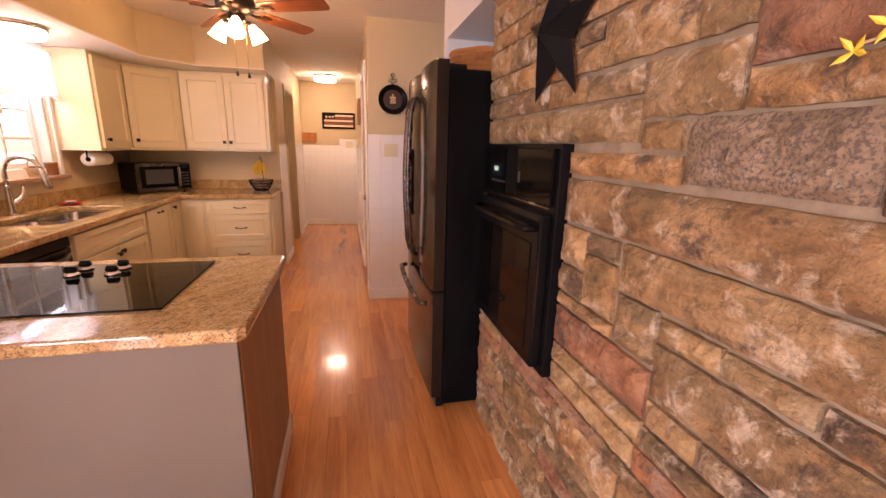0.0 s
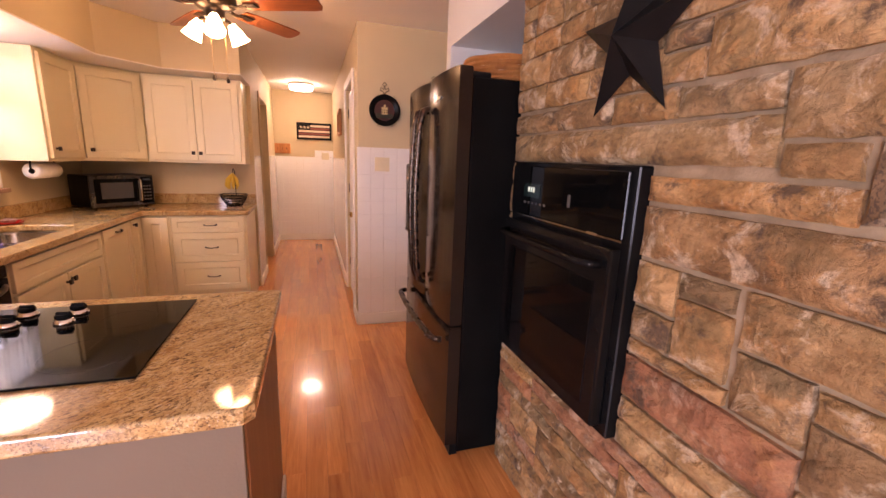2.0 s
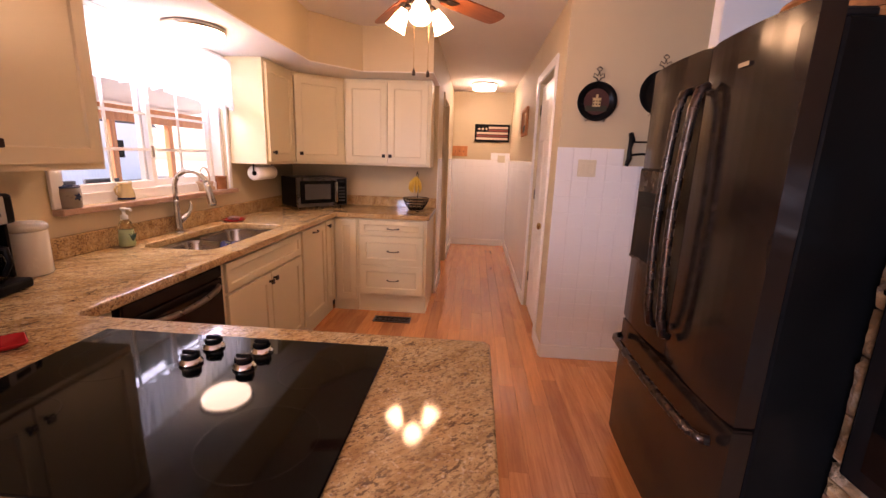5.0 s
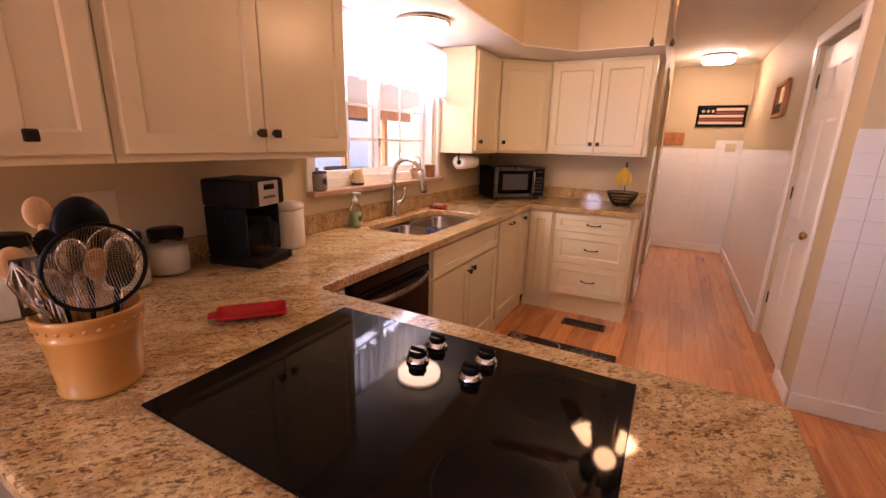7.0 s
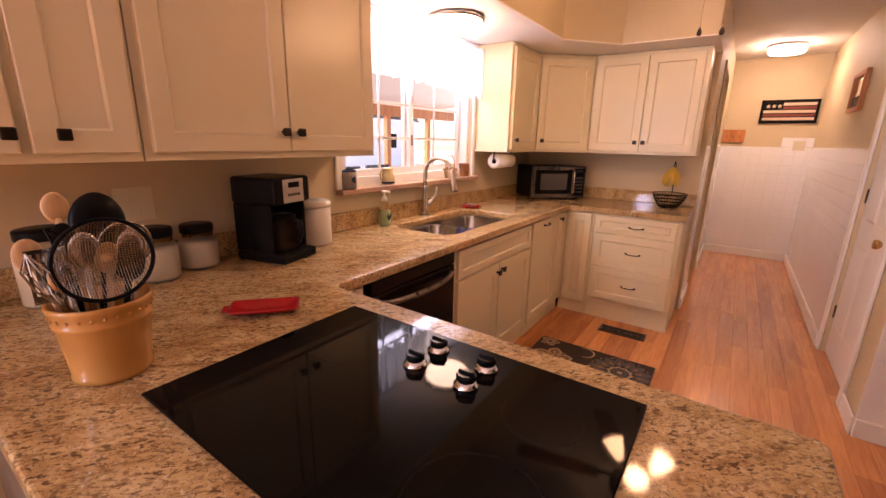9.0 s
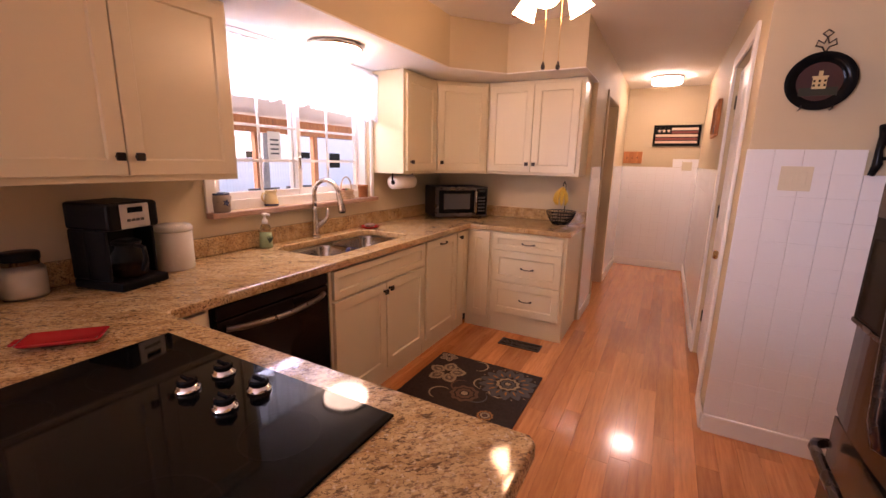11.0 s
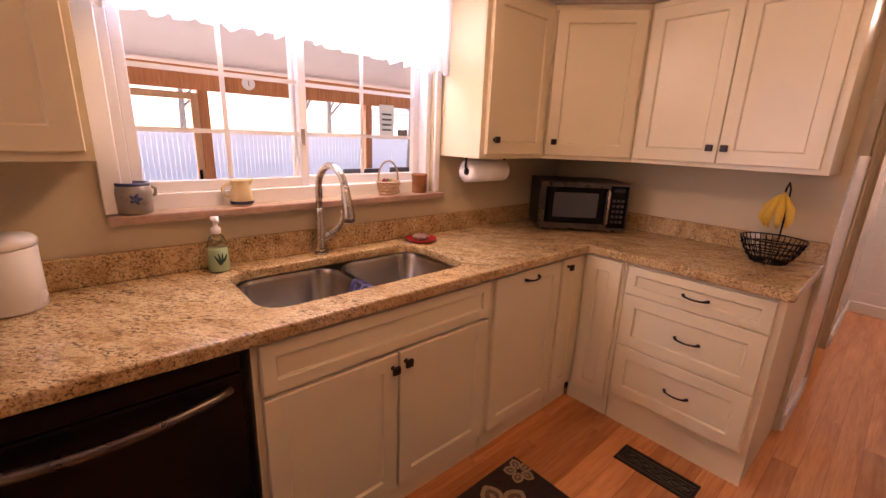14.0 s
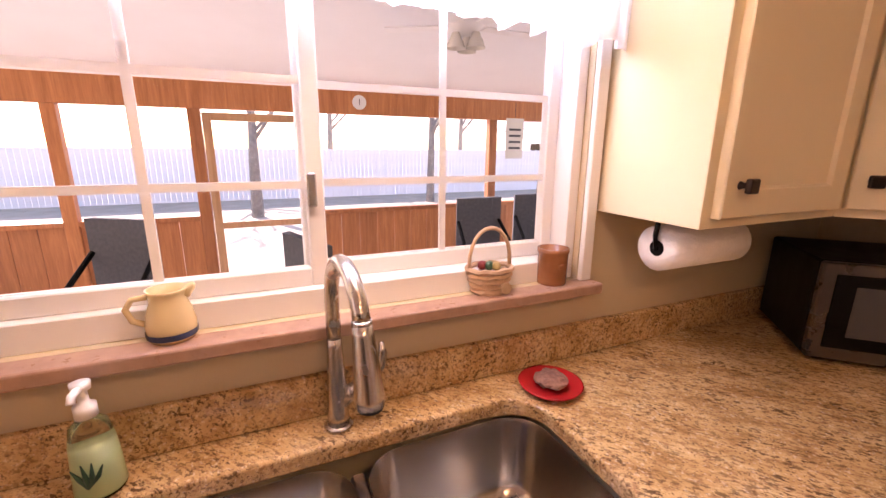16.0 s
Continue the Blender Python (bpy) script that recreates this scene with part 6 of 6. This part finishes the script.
def bare_tree(x, y, h, seed):
    random.seed(seed)
    t = thing("bare_tree", (x, y, -0.36), 0, "bare winter tree with fine branching", "tree", "bare trees")
    trunk = bmesh.new()
    tube(trunk, [(0, 0, 0), (0.05, 0.02, h * 0.2), (0.0, 0.08, h * 0.42)], [0.16, 0.12, 0.09], 8)
    part("trunk", trunk, bark, t)
    limbs = bmesh.new()

    def grow(p, d, ln, r, depth):
        q = p + d * ln
        mid = p + d * ln * 0.5 + Vector((random.uniform(-1, 1), random.uniform(-1, 1), random.uniform(-0.3, 0.6))) * ln * 0.08
        tube(limbs, [p, mid, q], [r, r * 0.8, r * 0.6], 4)
        if depth:
            for _ in range(3):
                nd = (d + Vector((random.uniform(-1, 1), random.uniform(-1, 1), random.uniform(-0.3, 0.7))) * 0.75).normalized()
                grow(q if random.random() < 0.6 else mid, nd, ln * random.uniform(0.6, 0.8), r * 0.58, depth - 1)

    for k in range(5):
        a = k * 1.257 + random.random()
        grow(Vector((0, 0.06, h * (0.28 + 0.03 * k))), Vector((math.cos(a) * 0.7, math.sin(a) * 0.7, 0.8)).normalized(), h * 0.2, 0.06, 3)
    part("crown", limbs, bark, t)


for i, (x, y, h) in enumerate(((-13, 3.0, 7), (-14.5, 8.5, 8), (-19, 1, 9), (-20, 6, 9), (-15, 13.5, 8), (-19.5, 12, 9), (-14, -3, 7))):
    bare_tree(x, y, h, 20 + i)
t = thing("neighbour_garage", (-22, 21, -0.36), 0, "white gabled neighbouring garage with small windows", "house")
bm = B(-3, 3, -3.5, 3.5, 0, 3.0)
part("wall", bm, "trim", t)
bm = bmesh.new()
for s in (-1, 1):
    vs = [bm.verts.new(p) for p in ((-3.3, s * 3.8, 2.9), (3.3, s * 3.8, 2.9), (3.3, 0, 4.9), (-3.3, 0, 4.9))]
    bm.faces.new(vs)
part("roof", bm, varied("grey_shingle", (0.25, 0.25, 0.26), (0.33, 0.33, 0.34), 0.9, 6), t)
for x in (-1.5, 0.5):
    w = part("window", B(x, x + 0.9, -3.55, -3.49, 1.2, 2.1), "black", t)
for y in (-2.0, 0.6):
    part("window", B(2.99, 3.05, y, y + 0.9, 1.2, 2.1), "black", t)

# ---- stone wall ----
wall_stone = solid("wall_stone", B(SX + 0.012, 1.62, -3.0, 1.958, 0, CEIL), "mortar", "chimney wall of rough tan ashlar stone with mortar joints", "wall", "structure")
random.seed(21)


def stone(y0, y1, z0, z1, material, proud=0.017):
    g = 0.0024
    y0, y1, z0, z1 = y0 + g, y1 - g, z0 + g, z1 - g
    if y1 - y0 < 0.02 or z1 - z0 < 0.015:
        return
    ny = max(4, min(24, round((y1 - y0) / 0.024)))
    nz = max(4, min(9, round((z1 - z0) / 0.017)))
    seed = random.uniform(0, 90)
    verts, faces = [], []
    for j in range(nz + 1):
        for i in range(ny + 1):
            y, z = y0 + (y1 - y0) * i / ny, z0 + (z1 - z0) * j / nz
            edge = i in (0, ny) or j in (0, nz)
            nn = noise.noise(Vector((seed, y * 14, z * 18)))
            n2 = noise.noise(Vector((seed + 5, y * 40, z * 40)))
            d = proud + 0.013 * nn + 0.008 * n2 + 0.005 * noise.noise(Vector((seed + 9, y * 75, z * 90)))
            if i in (1, ny - 1) or j in (1, nz - 1):
                d = 0.72 * d + 0.002
            if edge:
                d = 0.002 + 0.004 * n2
                y += 0.005 * noise.noise(Vector((seed, z * 30, 3))) if i in (0, ny) else 0
                z += 0.005 * noise.noise(Vector((seed, y * 22, 7))) if j in (0, nz) else 0
            verts.append((-d, y, z))
    w = ny + 1
    for j in range(nz):
        for i in range(ny):
            faces.append((j * w + i, j * w + i + 1, (j + 1) * w + i + 1, (j + 1) * w + i))
    rim = [i for i in range(w)] + [j * w + ny for j in range(1, nz + 1)] + [nz * w + i for i in range(ny - 1, -1, -1)] + [j * w for j in range(nz - 1, 0, -1)]
    k0 = len(verts)
    for r in rim:
        verts.append((0.03, verts[r][1], verts[r][2]))
    for a in range(len(rim)):
        b = (a + 1) % len(rim)
        faces.append((rim[b], rim[a], k0 + a, k0 + b))
    me = bpy.data.meshes.new("stone")
    me.from_pydata(verts, [], [tuple(reversed(f)) for f in faces])
    me.materials.append(M[material])
    ob = new("stone", me)
    ob.parent = wall_stone
    ob.location = (SX, 0, 0)


T_, Br, Rd, Gy = "rock_tan", "rock_brown", "rock_red", "rock_grey"
for s in ((0.40, 0.735, 1.35, 1.485, Gy), (0.75, 0.875, 1.42, 1.485, T_), (0.74, 1.185, 1.345, 1.412, T_), (0.885, 1.96, 1.437, 1.54, T_),
          (0.63, 0.885, 1.49, 1.617, T_), (0.22, 0.62, 1.49, 1.557, T_), (0.22, 0.625, 1.562, 1.73, Rd), (0.757, 1.07, 1.63, 1.76, T_), (0.63, 0.755, 1.63, 1.76, T_)):
    stone(*s)
for s in ((0.89, 1.13, 1.547, 1.617, Br), (1.135, 1.36, 1.547, 1.625, T_), (1.365, 1.64, 1.547, 1.63, Br), (1.645, 1.96, 1.547, 1.62, Br), (1.08, 1.2, 1.63, 1.70, T_), (1.075, 1.2, 1.705, 1.76, Br),
          (0.10, 1.187, 1.2, 1.335, Br), (1.055, 1.187, 1.07, 1.19, T_), (0.91, 1.05, 1.132, 1.192, Br), (0.905, 1.05, 0.972, 1.127, T_), (1.055, 1.187, 0.972, 1.062, Br)):
    stone(*s)
for s in ((0.895, 1.187, 0.925, 0.966, T_), (0.742, 0.888, 0.93, 1.065, Br), (0.05, 0.888, 1.07, 1.195, Br), (0.57, 0.735, 1.002, 1.062, T_), (0.40, 0.565, 1.005, 1.062, T_), (0.20, 0.395, 1.005, 1.062, Br),
          (0.15, 0.735, 0.86, 0.997, Br), (0.742, 1.187, 0.79, 0.918, Rd), (0.585, 0.735, 0.785, 0.853, T_), (0.30, 0.58, 0.785, 0.853, Br), (0.742, 1.187, 0.715, 0.783, T_)):
    stone(*s)


def courses(y0, y1, zs, lo, hi, shade):
    for a, b in zip(zs, zs[1:]):
        y = y0
        while y < y1 - 0.01:
            n = min(y + random.uniform(lo, hi), y1)
            if y1 - n < lo * 0.6:
                n = y1
            h = b - a
            if h > 0.11 and random.random() < 0.35:
                m_ = a + h * random.uniform(0.4, 0.6)
                stone(y, n, a, m_, random.choice(shade))
                stone(y, n, m_, b, random.choice(shade))
            else:
                stone(y, n, a, b, random.choice(shade))
            y = n


mix1 = [T_, T_, Br, Br, T_, Rd]
courses(1.205, 1.96, (1.632, 1.72, 1.83, 1.905, 2.02, 2.1, 2.22, 2.32, 2.43), 0.12, 0.30, [T_, T_, Br])
courses(0.22, 1.2, (1.765, 1.88, 1.95, 2.08, 2.19, 2.3, 2.43), 0.15, 0.42, [T_, T_, Br])
courses(-3.0, 0.215, (1.49, 1.6, 1.73, 1.8, 1.95, 2.05, 2.2, 2.3, 2.43), 0.2, 0.5, mix1)
courses(-3.0, 0.395, (1.34, 1.485), 0.3, 0.6, mix1)
courses(-3.0, 0.095, (1.2, 1.335), 0.3, 0.6, mix1)
courses(-3.0, 0.045, (1.065, 1.195), 0.3, 0.6, mix1)
courses(-3.0, 0.145, (0.86, 0.95, 1.06), 0.3, 0.6, mix1)
courses(-3.0, 0.295, (0.785, 0.855), 0.3, 0.6, mix1)
courses(-3.0, 0.738, (0.715, 0.78), 0.2, 0.5, mix1)
courses(-3.0, 1.96, (0.0, 0.09, 0.20, 0.27, 0.40, 0.46, 0.58, 0.63), 0.18, 0.55, [T_, Br, T_, Br, Br, Rd])
courses(-3.0, 1.187, (0.635, 0.71), 0.18, 0.5, [T_, Br, T_, Rd])
courses(1.9, 1.96, (0.64, 0.78, 0.95, 1.08, 1.22, 1.35, 1.432), 0.05, 0.06, [T_, Br])

# ---- wall tiles ----
TS = 0.1085


def tile_mesh(w, h):
    bm = bmesh.new()
    box(bm, 0, w, -0.007, 0, 0, h)
    top = [e for e in bm.edges if all(q.co.y < -0.006 for q in e.verts)]
    bmesh.ops.bevel(bm, geom=top, offset=0.0014, segments=1, affect="EDGES")
    return bm


tile_me = mesh_of(tile_mesh(TS - 0.0016, TS - 0.0005), "tile", "tile")
bed = solid("tile_bed", box(B(0.4885, 0.915, 3.7675, 3.7715, 0.101, 1.50), 0.9152, 1.62, 3.7675, 3.7715, 0.101, 1.40), "grout", "pale grout bed of the white wall tile", "wall", "structure")
for c in range(10):
    for r in range(13 if c < 4 else 12):
        ob = new("tile", tile_me)
        ob.parent = bed
        ob.location = (0.4815 + c * TS, 3.767, 0.10 + r * TS)


def tile_field(name, y0, y1, z0, z1, fix, axis, sign, label):
    """Joined field of square glazed tile on a hall wall."""
    bm = bmesh.new()
    w, h = TS, TS
    nrow = round((z1 - z0) / h)
    for r in range(nrow):
        s = y0
        while s < y1 - 0.004:
            a, b = max(s, y0) + 0.0002, min(s + w, y1) - 0.0002
            if b - a > 0.01:
                za, zb = z0 + r * h + 0.0002, z0 + (r + 1) * h - 0.0002
                lo, hi = (fix, fix + sign * 0.007)
                q = [(lo, a, za), (lo, b, za), (lo, b, zb), (lo, a, zb), (hi, a + .0003, za + .0003), (hi, b - .0003, za + .0003), (hi, b - .0003, zb - .0003), (hi, a + .0003, zb - .0003)]
                if axis == "y":
                    q = [(v_, u_, w_) for u_, v_, w_ in q]
                vv = [bm.verts.new(p) for p in q]
                for f in ((0, 1, 5, 4), (1, 2, 6, 5), (2, 3, 7, 6), (3, 0, 4, 7), (4, 5, 6, 7)):
                    bm.faces.new([vv[i] for i in f])
            s += w
    solid(name, bm, "tile", label, "wall tile", "stuff")


tile_field("hall_end_tile", -0.43, 0.489, 0.10, 1.43, 7.747, "y", -1, "white glazed tile wainscot at the hall's end")
tile_field("hall_end_tile", 0.19, 0.489, 1.404, 1.52, 7.7465, "y", -1, "raised course of white tile at the hall's end")
tile_field("hall_east_tile", 4.93, 7.74, 0.10, 1.43, 0.4885, "x", -1, "white glazed tile wainscot along the hall")
tile_field("hall_west_tile", 6.59, 7.74, 0.10, 1.43, -0.4335, "x", 1, "white glazed tile wainscot along the hall")
tile_field("hall_west_tile", 5.08, 5.65, 0.10, 1.43, -0.4335, "x", 1, "white glazed tile below the hall wall")

# ---- laminate planks ----
random.seed(33)
PW = 0.0945
plank_me = {}


def plank(w, ln):
    key = (round(w, 4), round(ln, 2))
    if key not in plank_me:
        bm = B(0.0003, w - 0.0003, 0.0003, ln - 0.0003, -0.011, 0.0)
        e = [q for q in bm.edges if all(p.co.z > -0.001 for p in q.verts)]
        bmesh.ops.bevel(bm, geom=e, offset=0.0006, segments=1, affect="EDGES")
        plank_me[key] = mesh_of(bm, "plank", "floor")
    return plank_me[key]


floor_ob = bpy.data.objects["floor"]
rest = bmesh.new()
count = 0
for r in range(int((1.70 + 1.917) / PW) + 1):
    x = -1.917 + r * PW
    y = -3.0 - random.uniform(0, 1.0)
    while y < (1.3 if x < -1.36 else 7.75):
        ln = random.choice((0.55, 0.75, 0.95, 1.15, 1.35))
        if y + ln > 0.2 and x < 1.05 and y < 6.2 and x > -1.36 and not (x > 0.5 and y > 3.8) and not (x < -0.4 and y > 4.6) and not (x < -0.05 and y + ln < 1.9) and count < 300:
            ob = new("plank", plank(PW, ln))
            ob.parent = floor_ob
            ob.location = (x, y, 0)
            count += 1
        else:
            box(rest, x + 0.0003, x + PW - 0.0003, y + 0.0003, y + ln - 0.0003, -0.011, 0.0)
        y += ln
tagged(part("planks", rest, "floor", floor_ob), kind="stuff")
